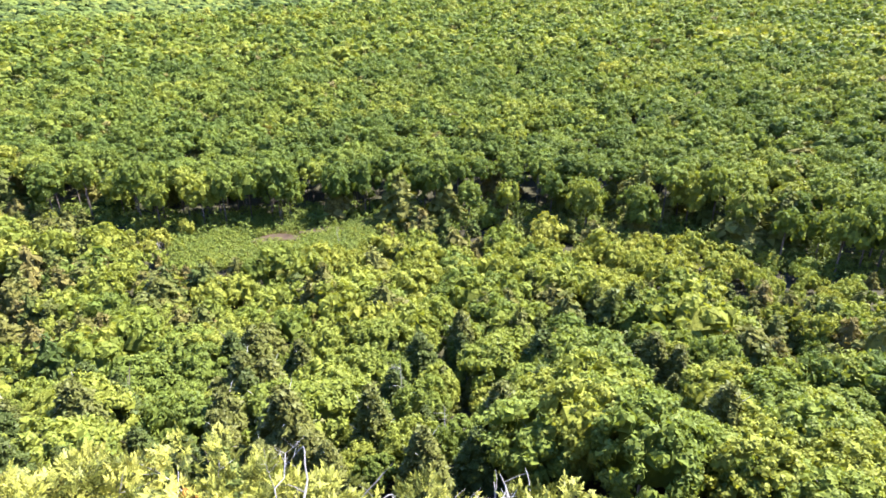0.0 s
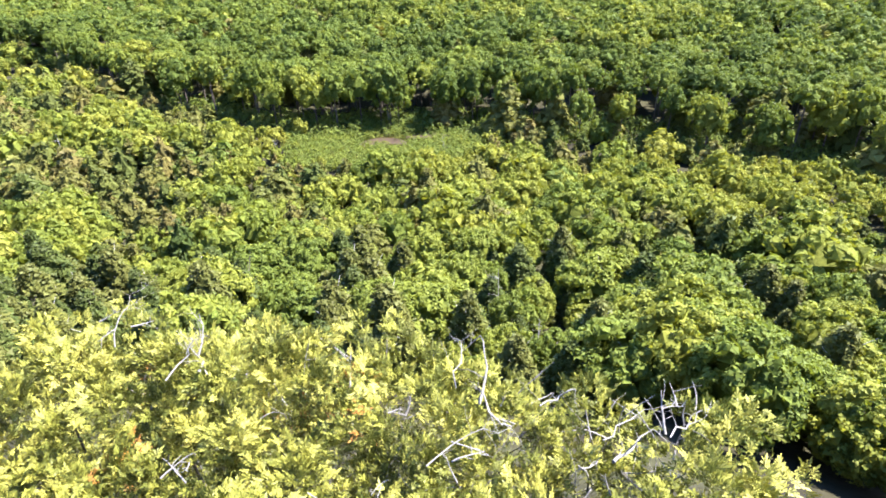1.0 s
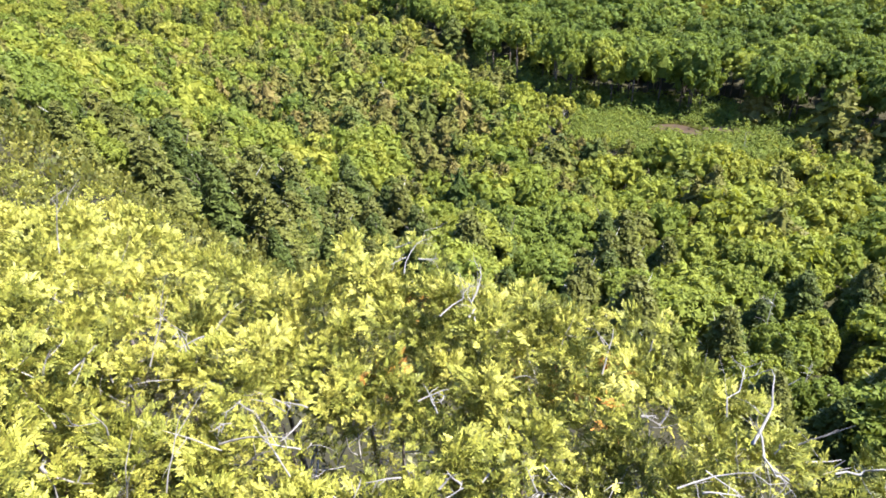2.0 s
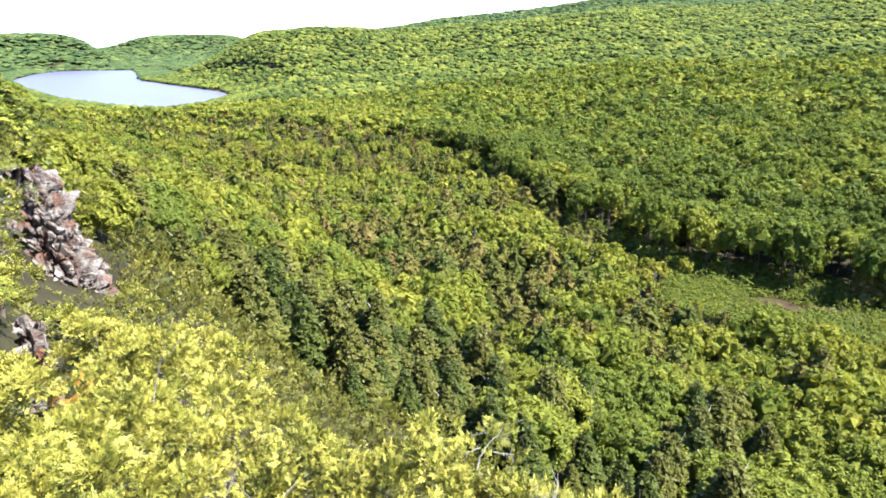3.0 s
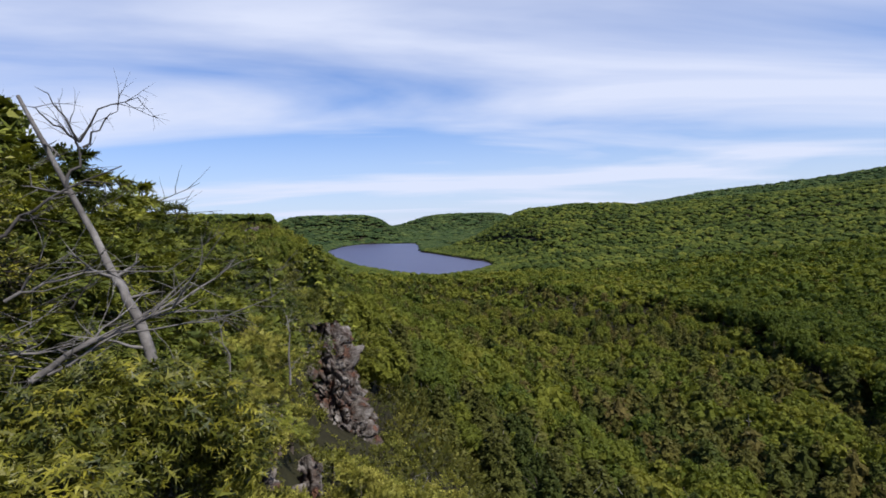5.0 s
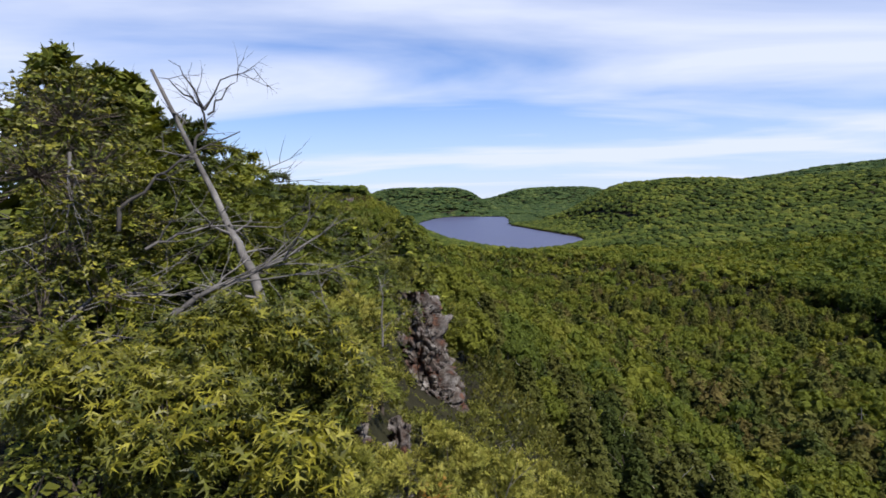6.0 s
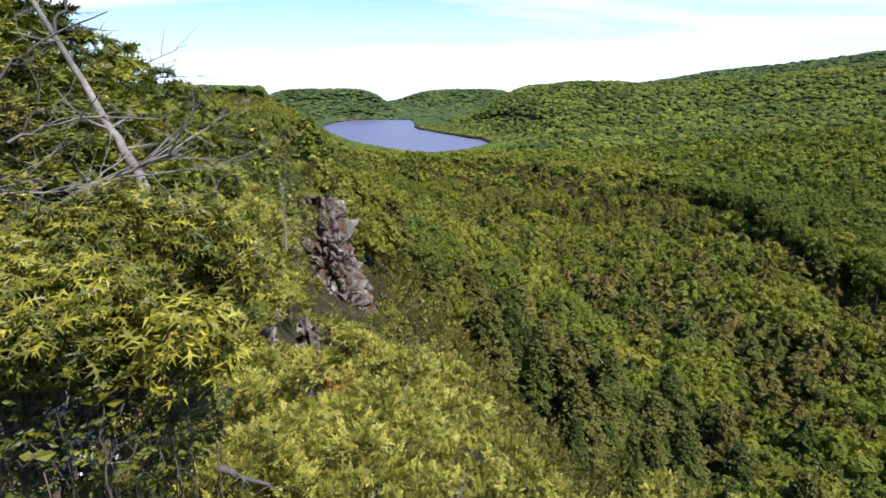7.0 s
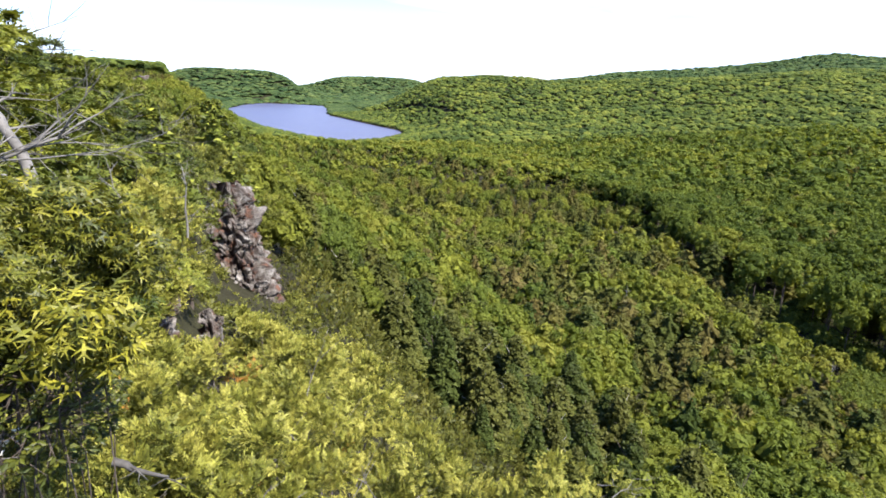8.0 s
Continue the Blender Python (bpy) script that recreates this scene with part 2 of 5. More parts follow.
def tube(points, radii, sides=6):
    """A tapered limb along points: verts and quads."""
    pts = np.asarray(points, float)
    d = np.gradient(pts, axis=0)
    d /= np.linalg.norm(d, axis=1)[:, None] + 1e-9
    ref = np.array([0.31, 0.17, 0.93]) if abs(d[0][2]) < 0.9 else np.array([1.0, 0.2, 0.1])
    u = np.cross(d, ref)
    u /= np.linalg.norm(u, axis=1)[:, None] + 1e-9
    w = np.cross(d, u)
    a = np.linspace(0, 2 * np.pi, sides, endpoint=False)
    ring = u[:, None] * np.cos(a)[None, :, None] + w[:, None] * np.sin(a)[None, :, None]
    v = (pts[:, None] + ring * np.asarray(radii, float)[:, None, None]).reshape(-1, 3)
    n = len(pts)
    i = np.arange(n - 1)[:, None] * sides
    k = np.arange(sides)[None]
    q = np.stack([i + k, i + (k + 1) % sides, i + sides + (k + 1) % sides, i + sides + k], -1).reshape(-1, 4)
    return v, q


class Limbs:
    """Gathers limbs into one mesh."""

    def __init__(self):
        self.v, self.q, self.n = [], [], 0

    def add(self, points, radii, sides=6):
        v, q = tube(points, radii, sides)
        self.v.append(v)
        self.q.append(q + self.n)
        self.n += len(v)

    def mesh(self, name, mat):
        return raw_mesh(name, np.concatenate(self.v), np.concatenate(self.q), mat, smooth=True)


def wander(rng, start, way, length, steps, bend=0.25, sag=0.0):
    """A crooked line from start along way."""
    p, d = np.array(start, float), np.array(way, float)
    d /= np.linalg.norm(d)
    out = [p.copy()]
    for _ in range(steps):
        d = d + rng.normal(0, bend, 3) * 0.5 + np.array([0, 0, sag])
        d /= np.linalg.norm(d)
        p = p + d * length / steps
        out.append(p.copy())
    return np.array(out)


# ---------------------------------------------------------------- the lie of the land
def polar(az, r):
    return r * np.sin(np.radians(az)), r * np.cos(np.radians(az))


LAKE = np.array([polar(a, r) for a, r in (
    (-7.8, 2300), (-6.2, 2850), (-4.6, 3150), (-2, 3050), (0.7, 2880), (1.0, 2300), (1.1, 1900), (2.2, 1780), (3.6, 1600),
    (5.5, 1430), (7.4, 1290), (8.0, 1150), (6, 1020), (2.6, 950), (-1.2, 1060), (-4.9, 1270), (-6.9, 1720))])


def shore(x, y):
    """Distance to the lake's shore, negative over the water."""
    x, y = np.asarray(x, float), np.asarray(y, float)
    best, inside = np.full(x.shape, 1e9), np.zeros(x.shape, bool)
    for (ax, ay), (bx, by) in zip(LAKE, np.roll(LAKE, -1, 0)):
        t = np.clip(((x - ax) * (bx - ax) + (y - ay) * (by - ay)) / ((bx - ax) ** 2 + (by - ay) ** 2), 0, 1)
        best = np.minimum(best, np.hypot(x - ax - t * (bx - ax), y - ay - t * (by - ay)))
        inside ^= ((ay > y) != (by > y)) & (x < (bx - ax) * (y - ay) / (by - ay + 1e-9) + ax)
    return np.where(inside, -best, best)


def brink(y):
    """x of the escarpment's edge."""
    return np.interp(y, [-400, -100, -10, 0.2, 0.9, 2, 5, 8, 12, 25, 34, 46, 54, 70, 120, 350, 1000, 2000, 3500, 4800],
                     [-30, -6, 0.4, 0.7, -0.9, -2.4, -3.6, -4.3, -5.0, -6.4, -6.8, -7.6, -9.0, -12, -22, -64, -225, -480, -900, -1300])


def smooth(v, a, b):
    t = np.clip((v - a) / (b - a), 0, 1)
    return t * t * (3 - 2 * t)


def waves(x, y, size, seed):
    """Soft, uneven swell between about -1 and 1."""
    r = np.random.RandomState(seed)
    out = 0
    for k in range(6):
        a, f, p = r.uniform(0, 6.28), r.uniform(0.6, 1.7) / size, r.uniform(0, 6.28)
        out = out + np.sin((x * np.cos(a) + y * np.sin(a)) * f * 6.28 + p) / 6 ** 0.5 * 0.8
    return out


def height(x, y):
    x, y = np.asarray(x, float), np.asarray(y, float)
    r, az = np.hypot(x, y), np.degrees(np.arctan2(x, y))
    sd = shore(x, y)
    floor = np.clip(sd * 0.05, -3, 4) + 1.2 * waves(x, y, 140, 3) * smooth(sd, 40, 160) + smooth(r, 3300, 4600) * 62
    # the long ridge across the valley
    top = EYE + 2600 * np.tan(np.radians(np.interp(az, [4, 8, 15, 20, 26, 33, 43, 48, 55, 61, 75, 110, 140, 180],
                                                   [-1.8, -0.9, 0.2, 0.8, 1.55, 2.1, 3.25, 2.85, 3.0, 3.7, 3.7, 3.2, 2.5, 2])))
    start = np.interp(az, [0, 10, 30, 45, 110], [1500, 950, 560, 340, 300])
    rise = np.clip((r - start) / (2600 - start), 0, 1) ** 1.2
    ridge = np.maximum(top - 4, 0) * rise - np.maximum(r - 2600, 0) * 0.06
    ridge = np.where(r > 2600, np.maximum(ridge, 0), ridge) * smooth(az, 4, 12) * smooth(-az, -179, -150)

    def hill(a, rad, wide, deep, tall, power=2.0):
        return tall * np.exp(-np.abs((az - a) / wide) ** power - ((r - rad) / deep) ** 2)

    swell = np.interp(az, [13, 19, 30, 40, 50], [0, 35, 33, 18, 0])
    land = floor + ridge + swell * (np.exp(-((r - 1600) / 300) ** 2) - 0.45 * np.exp(-((r - 2180) / 260) ** 2)) + hill(13.5, 1750, 6.0, 520, 62) + hill(9.5, 1950, 3.4, 420, 30)
    land = land + hill(-7.4, 3750, 5.6, 420, 134, 6) + hill(5.2, 4450, 5.4, 350, 84, 4)
    land = np.where(sd < 160, floor + (land - floor) * smooth(sd, 0, 160), land)
    land = land + 3.0 * waves(x, y, 420, 5) * smooth(r, 600, 1500) * smooth(sd, 60, 300)
    # the escarpment on the near side
    s = x - brink(y)
    crest = np.interp(y, [-200, -5, 3, 12, 25, 42, 60, 120, 350, 700, 1300, 2200, 3200], [80, 82.3, 82.2, 80.5, 78.6, 76.2, 76.5, 77, 77, 88, 104, 92, 60])
    crest = crest + np.clip(-s, 0, 260) * 0.045 + np.clip(-s, 0, 6) * 0.12 + 0.25 * waves(x, y, 9, 8) * np.clip(-s, 0, 3)
    fall = np.interp(s, [-1, 0, 0.5, 1.4, 4, 9, 20, 45, 80, 130, 210], [1, 1, 0.968, 0.942, 0.92, 0.855, 0.66, 0.39, 0.16, 0.04, 0])
    return np.where(s < 210, land + (np.maximum(crest, land) - land) * fall, land)


def ground_at(x, y):
    return float(height(np.array([x]), np.array([y]))[0])


# one sheet of ground, finer close by, out to the horizon
radii = np.concatenate([[0.25, 0.6], np.geomspace(1.0, 4850, 200)])
turns = np.radians(np.concatenate([np.arange(-180, -40, 3.0), np.arange(-40, 120, 0.7), np.arange(125, 180, 3.0)]))
gx, gy = np.outer(radii, np.sin(turns)), np.outer(radii, np.cos(turns))
gz = height(gx, gy)
n_r, n_t = gx.shape
gv = np.concatenate([np.stack([gx, gy, gz], -1).reshape(-1, 3), [[0, 0, ground_at(0, 0)]]])
ii, kk = np.arange(n_r - 1)[:, None], np.arange(n_t)[None]
gq = np.stack([ii * n_t + kk, ii * n_t + (kk + 1) % n_t, (ii + 1) * n_t + (kk + 1) % n_t, (ii + 1) * n_t + kk], -1).reshape(-1, 4)[:, ::-1]
gt = np.stack([np.full(n_t, n_r * n_t), kk[0], (kk[0] + 1) % n_t], -1)[:, ::-1]
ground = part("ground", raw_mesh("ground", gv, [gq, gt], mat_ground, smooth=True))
tagged(ground, "rolling forest ground from a rocky ledge down to the valley", "ground", kind="structure")

# the lake
mat_water, nt = material("lake_water")
p, o = nt.nodes.new("ShaderNodeBsdfPrincipled"), nt.nodes.new("ShaderNodeOutputMaterial")
p.inputs["Base Color"].default_value = (0.046, 0.042, 0.094, 1)
p.inputs["Roughness"].default_value, p.inputs["IOR"].default_value = 0.32, 1.33
p.inputs["Specular IOR Level"].default_value = 0.35
b = nt.nodes.new("ShaderNodeBump")
b.inputs["Strength"].default_value, b.inputs["Distance"].default_value = 0.5, 0.5
nt.links.new(noise_node(nt, 0.35, 3).outputs[0], b.inputs["Height"])
nt.links.new(b.outputs[0], p.inputs["Normal"])
nt.links.new(p.outputs[0], o.inputs[0])
mid = LAKE.mean(0)
lk = mid + (LAKE - mid) * 1.05
lake = part("water", raw_mesh("water", np.concatenate([[[*mid, 0.0]], np.column_stack([lk, np.zeros(len(lk))])]),
                              np.array([[0, 1 + (k + 1) % len(lk), 1 + k] for k in range(len(lk))]), mat_water))
tagged(lake, "blue-violet lake lying calm between wooded hills", "lake", kind="structure")


# ---------------------------------------------------------------- trees of the valley
def unit(v):
    return v / (np.linalg.norm(v, axis=-1, keepdims=True) + 1e-9)


def lump(seed, rings=3, around=6):
    """A small uneven crown for the far woods: unit radius, closed above, open below."""
    r = np.random.RandomState(seed)
    v = [np.array([0, 0, 0.95 + r.uniform(-0.1, 0.1)])]
    for k in range(rings):
        t = (k + 1) / rings * 1.9
        for a in range(around):
            b = 6.283 * (a + 0.5 * (k % 2) + r.uniform(-0.25, 0.25)) / around
            q = r.uniform(0.72, 1.12)
            v.append(np.array([np.sin(t) * np.cos(b) * q, np.sin(t) * np.sin(b) * q, np.cos(t) * q]))
    f = [[0, 1 + a, 1 + (a + 1) % around] for a in range(around)]
    for k in range(rings - 1):
        for a in range(around):
            i, j = 1 + k * around + a, 1 + k * around + (a + 1) % around
            f += [[i, i + around, j], [j, i + around, j + around]]
    return np.array(v), np.array(f)


def quads_of(n):
    return np.arange(n * 4).reshape(-1, 4)


def tris_of(n):
    return np.arange(n * 3).reshape(-1, 3)


def lobe_reach(seed, d):
    """How far a crown of about unit radius reaches in each way d: a few broad lobes."""
    r = np.random.RandomState(seed)
    out = np.full(len(d), 0.70)
    for k in range(9):
        b = r.normal(0, 1, 3)
        b[2] = abs(b[2]) * 0.7 - 0.1
        b /= np.linalg.norm(b)
        out = out + 0.24 * r.uniform(0.4, 1.0) * np.exp(7.0 * (d @ b - 1))
    return out


def puff_ways(seed, puffs):
    """Even, jittered ways over the upper part of a crown."""
    r = np.random.RandomState(seed + 31)
    k = np.arange(puffs) + r.uniform(-0.3, 0.3, puffs)
    z = 0.99 - 1.55 * np.clip(k + 0.5, 0.1, puffs) / puffs
    a = k * 2.39996 + r.normal(0, 0.25, puffs)
    q = np.sqrt(np.clip(1 - z * z, 0, 1))
    return np.stack([q * np.cos(a), q * np.sin(a), z], -1)


def crown_mass(seed, puffs, size, rings=2, around=5, flat=1.0, ragged=0.17):
    """The body of a crown: leaf clusters heaped over a dark core, each a small uneven dome facing out."""
    r = np.random.RandomState(seed + 77)
    d = puff_ways(seed, puffs)
    c = d * (lobe_reach(seed, d) * r.uniform(0.86, 1.06, puffs))[:, None]
    core, cf = lump(seed + 3, 3, 7) if puffs > 10 else lump(seed + 3, 2, 5)
    core = core * 0.66 * np.array([1, 1, 1.05]) - np.array([0, 0, 0.06])
    tris = []
    for k in range(puffs):
        lv, lf = lump(seed * 7 + k, rings, around)
        ax = unit(d[k] + np.array([0, 0, 0.45]) + r.normal(0, 0.2, 3))
        u = unit(np.cross(ax, r.normal(0, 1, 3)))
        w = np.cross(ax, u)
        s = size * r.uniform(0.65, 1.3)
        tris.append((c[k] + (lv[:, 0:1] * u + lv[:, 1:2] * w + lv[:, 2:3] * ax * 0.8) * s)[lf])
    # the clusters break up into loose leafy flakes
    t = np.concatenate(tris)
    m = t.mean(1, keepdims=True)
    nrm = unit(np.cross(t[:, 1] - t[:, 0], t[:, 2] - t[:, 0]))[:, None]
    t = m + (t - m) * r.uniform(0.75, 1.25, (len(t), 1, 1)) + nrm * size * (r.normal(0, ragged, (len(t), 3, 1)) + r.uniform(-0.2, 0.14, (len(t), 1, 1)))
    v = np.concatenate([core, t.reshape(-1, 3)]) * np.array([1, 1, flat])
    return v, np.concatenate([cf, len(core) + tris_of(len(t))])


def broad_crown(seed, count, size, puffs=30, puff=0.26, flat=1.0):
    """Leaf sprays standing off the clusters of a crown. Verts (n, 3, 3)."""
    r = np.random.RandomState(seed + 5000)
    d = puff_ways(seed, puffs)[r.randint(0, puffs, count)]
    e = unit(d * 0.9 + r.normal(0, 0.6, d.shape) + np.array([0, 0, 0.25]))
    c = d * lobe_reach(seed, d)[:, None] + e * puff * r.uniform(0.7, 1.25, (count, 1))
    n = unit(e + r.normal(0, 0.5, d.shape) + np.array([0, 0, 0.3]))
    u = unit(np.cross(n, r.normal(0, 1, n.shape)))
    w = np.cross(n, u)
    s = (size * r.uniform(0.5, 1.35, count))[:, None]
    return np.stack([c + u * s, c - u * s * 0.55 + w * s * r.uniform(0.6, 1.0, (count, 1)), c - u * s * 0.55 - w * s * r.uniform(0.6, 1.0, (count, 1))], 1) * np.array([1, 1, flat])


def cone_crown(seed, count, size, wide=0.34, tiers=9):
    """A full conifer of unit height: tufts in drooping tiers over a ragged cone. Verts (n, 3, 3)."""
    r = np.random.RandomState(seed)
    t = r.uniform(0, 1, count) ** 1.35 * tiers
    tier, f = np.floor(t), t - np.floor(t)
    z = 0.06 + 0.92 * (tier + 0.75 * f) / tiers
    ang = r.uniform(0, 6.283, count)
    bough = 1 + 0.22 * np.sin(ang * (3 + tier % 4) + tier * 2.1) + 0.1 * np.sin(ang * 7 + tier)
    reach = wide * (1.03 - z) ** 0.72 * bough * (1.1 - 0.5 * f) * r.uniform(0.72, 1.06, count)
    d = np.stack([np.cos(ang), np.sin(ang), np.zeros(count)], -1)
    e = np.stack([-np.sin(ang), np.cos(ang), np.zeros(count)], -1)
    up_ = np.array([0, 0, 1.0])
    c = d * reach[:, None] + up_ * z[:, None]
    s = (size * r.uniform(0.6, 1.4, count))[:, None]
    way = d * r.uniform(0.5, 1.0, (count, 1)) + e * r.normal(0, 0.5, (count, 1)) + up_ * r.uniform(-0.6, 0.5, (count, 1))
    side = np.cross(way, d * r.uniform(0.2, 1, (count, 1)) + up_ + r.normal(0, 0.4, (count, 3)))
    return np.stack([c + way * s * 1.3, c - way * s * 0.5 + side * s * 0.6, c - way * s * 0.5 - side * s * 0.6], 1)


def cone_mass(seed, wide=0.34, boughs=28, size=0.085, rings=3, around=6, fine=(2, 4)):
    """The body of a conifer of unit height: shaggy bough ends heaped over a dark cone."""
    r = np.random.RandomState(seed)
    v, f = [np.array([0, 0, 0.95])], []
    for k in range(rings):
        z = 0.95 - 0.88 * (k + 1) / rings
        for a in range(around):
            b = 6.283 * (a + 0.5 * (k % 2)) / around
            q = wide * (1.03 - z) ** 0.72 * r.uniform(0.55, 0.75)
            v.append(np.array([q * np.cos(b), q * np.sin(b), z]))
    f = [[0, 1 + a, 1 + (a + 1) % around] for a in range(around)]
    for k in range(rings - 1):
        for a in range(around):
            i, j = 1 + k * around + a, 1 + k * around + (a + 1) % around
            f += [[i, i + around, j], [j, i + around, j + around]]
    tris = []
    for k in range(boughs):
        z = 0.97 - 0.90 * ((k + r.uniform(0.2, 0.8)) / boughs) ** 0.75
        a = k * 2.39996 + r.normal(0, 0.3)
        out = np.array([math.cos(a), math.sin(a), 0])
        side = np.array([-math.sin(a), math.cos(a), 0])
        lv, lf = lump(seed * 5 + k, *fine)
        s_ = size * (0.45 + 1.0 * (1 - z)) * r.uniform(0.75, 1.3)
        c = out * wide * (1.03 - z) ** 0.72 * r.uniform(0.62, 0.92) + np.array([0, 0, z])
        tris.append((c + (lv[:, 0:1] * (out - np.array([0, 0, 0.35])) * 1.25 + lv[:, 1:2] * side + lv[:, 2:3] * np.array([0, 0, 0.55])) * s_)[lf])
    t = np.concatenate(tris)
    m = t.mean(1, keepdims=True)
    nrm = unit(np.cross(t[:, 1] - t[:, 0], t[:, 2] - t[:, 0]))[:, None]
    t = m + (t - m) * r.uniform(0.7, 1.25, (len(t), 1, 1)) + nrm * size * r.normal(0, 0.22, (len(t), 3, 1))
    return np.concatenate([np.array(v), t.reshape(-1, 3)]), np.concatenate([np.array(f), len(v) + tris_of(len(t))])


WALL_AZ = [-30, 0, 18, 30, 34.5, 39, 43, 45.5, 52, 61, 70, 78, 86, 93, 99, 106, 113, 130]
WALL_R = [900, 800, 600, 400, 305, 268, 246, 228, 211, 211, 205, 205, 201, 198, 207, 193, 196, 200]


def wall_range(az):
    """Where the tall forest begins."""
    return np.interp(az, WALL_AZ, WALL_R) + 3 * np.sin(np.asarray(az) * 1.7) + 2 * np.sin(np.asarray(az) * 4.1)


def scatter(rng, cell, r0, r1, az0=-26, az1=117, jitter=0.62):
    """Jittered places of a wood between two ranges."""
    g = np.arange(-r1, r1 + cell, cell)
    xs, ys = np.meshgrid(g, g)
    xs, ys = xs.ravel(), ys.ravel()
    rr, aa = np.hypot(xs, ys), np.degrees(np.arctan2(xs, ys))
    keep = (rr > r0 - cell) & (rr < r1 + cell) & (aa > az0) & (aa < az1)
    xs, ys = xs[keep], ys[keep]
    xs = xs + rng.uniform(-jitter, jitter, len(xs)) * cell
    ys = ys + rng.uniform(-jitter, jitter, len(ys)) * cell
    rr, aa = np.hypot(xs, ys), np.degrees(np.arctan2(xs, ys))
    keep = (rr > r0) & (rr < r1) & (rr > 52) & (shore(xs, ys) > 4) & ((xs - brink(ys) > np.where(ys > 13, 4.5, 15)) | (ys > 75)) & (rng.uniform(0, 1, len(xs)) > 0.07)
    return xs[keep], ys[keep]


MEADOW = (58.5, 199.0)


def meadow(x, y):
    """Below 1 inside the open wet meadow in front of the tall forest."""
    az, r = np.degrees(np.arctan2(x, y)), np.hypot(x, y)
    return np.hypot((az - MEADOW[0]) / 5.2, (r - MEADOW[1]) / 8.5)


def place(template, x, y, z, wide, tall, turn, lean=None):
    """Copies of template (k, c, 3) at many places: (n * k * c, 3)."""
    c, s = np.cos(turn)[:, None], np.sin(turn)[:, None]
    t = template.reshape(-1, 3)
    vx = (t[None, :, 0] * c - t[None, :, 1] * s) * wide[:, None] + x[:, None]
    vy = (t[None, :, 0] * s + t[None, :, 1] * c) * wide[:, None] + y[:, None]
    vz = t[None, :, 2] * tall[:, None] + z[:, None]
    return np.stack([vx, vy, vz], -1).reshape(-1, 3)


def tree_kinds(rng, x, y):
    """Per tree: conifer or not, height, crown radius, tint."""
    az, r = np.degrees(np.arctan2(x, y)), np.hypot(x, y)
    s = x - brink(y)
    mature = r > wall_range(az)
    patch = waves(x, y, 75, 21) + 0.6 * waves(x, y, 30, 22)
    share = np.where(mature, np.where(r > 330, 0.16, 0.08), np.interp(az, [0, 20, 45, 60, 100], [0.38, 0.62, 0.58, 0.32, 0.30])) + np.where(mature, 0.12, 0.50) * patch
    share = share + 0.10 * np.exp(-((r - wall_range(az)) / 14) ** 2)
    con = rng.uniform(0, 1, len(x)) < share
    tall = np.where(mature, np.where(r < wall_range(az) + 22, rng.uniform(17, 24, len(x)), rng.uniform(15, 21, len(x))), 4.2 + 8.5 * rng.uniform(0, 1, len(x)) ** 1.3 + 2.2 * waves(x, y, 26, 23))
    tall = np.maximum(3, tall * np.interp(s, [3, 14, 60], [0.45, 0.72, 1.0]))
    tall = np.where((r > wall_range(az) - 45) & ~mature & (az > 35), tall * np.interp(az, [35, 66, 72, 90, 100], [0.55, 0.50, 0.78, 0.74, 0.6]), tall)
    open_ = np.clip(1.9 - np.hypot((az - 57.5) / 6.0, (r - 192) / 13.0), 0, 0.62)
    tall = np.where(mature, tall, tall * (1 - open_))
    tall = np.where(mature, tall * np.interp(az, [18, 29], [0.62, 1.0]), tall)
    tall = np.where(shore(x, y) < 110, np.minimum(tall, 9), tall)
    tall = np.where(con & ~mature, tall * 1.12, np.where(con, tall * 0.92, tall))
    wide = np.where(mature, rng.uniform(4.2, 6.6, len(x)) * np.interp(r, [300, 500], [1.0, 1.3]), rng.uniform(0.36, 0.56, len(x)) * tall)
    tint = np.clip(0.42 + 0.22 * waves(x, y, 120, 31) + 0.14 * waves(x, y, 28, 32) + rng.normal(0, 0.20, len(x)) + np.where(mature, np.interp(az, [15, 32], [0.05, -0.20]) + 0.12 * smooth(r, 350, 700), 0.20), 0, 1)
    return con, tall, wide, tint


rng = np.random.RandomState(11)
BROAD_NEAR = [(broad_crown(100 + k, 1900, 0.042, 110, 0.16), crown_mass(100 + k, 110, 0.165, 3, 6)) for k in range(10)]
BROAD_MID = [(broad_crown(200 + k, 260, 0.058, 34, 0.25), crown_mass(200 + k, 34, 0.25)) for k in range(10)]
BROAD_BACK = [(broad_crown(250 + k, 110, 0.085, 17, 0.33), crown_mass(250 + k, 17, 0.34)) for k in range(10)]
BROAD_FAR = [(broad_crown(300 + k, 14, 0.17, 4, 0.5, 0.9), crown_mass(300 + k, 4, 0.60, 2, 4, 0.9)) for k in range(6)]
NEEDLE_NEAR = [(cone_crown(400 + k, 1500, 0.020, 0.30 + 0.03 * (k % 4), 13), cone_mass(400 + k, 0.29 + 0.03 * (k % 4), 130, 0.062, fine=(3, 6))) for k in range(8)]
NEEDLE_MID = [(cone_crown(500 + k, 130, 0.028, 0.33 + 0.05 * (k % 3), 9), cone_mass(500 + k, 0.33 + 0.05 * (k % 3), 30, 0.105)) for k in range(8)]
NEEDLE_BACK = [(cone_crown(550 + k, 50, 0.040, 0.34 + 0.05 * (k % 3), 8), cone_mass(550 + k, 0.34 + 0.05 * (k % 3), 16, 0.14)) for k in range(6)]
NEEDLE_FAR = [(cone_crown(600 + k, 14, 0.07, 0.30, 5), cone_mass(600 + k, 0.30, 7, 0.18, 2, 5)) for k in range(4)]


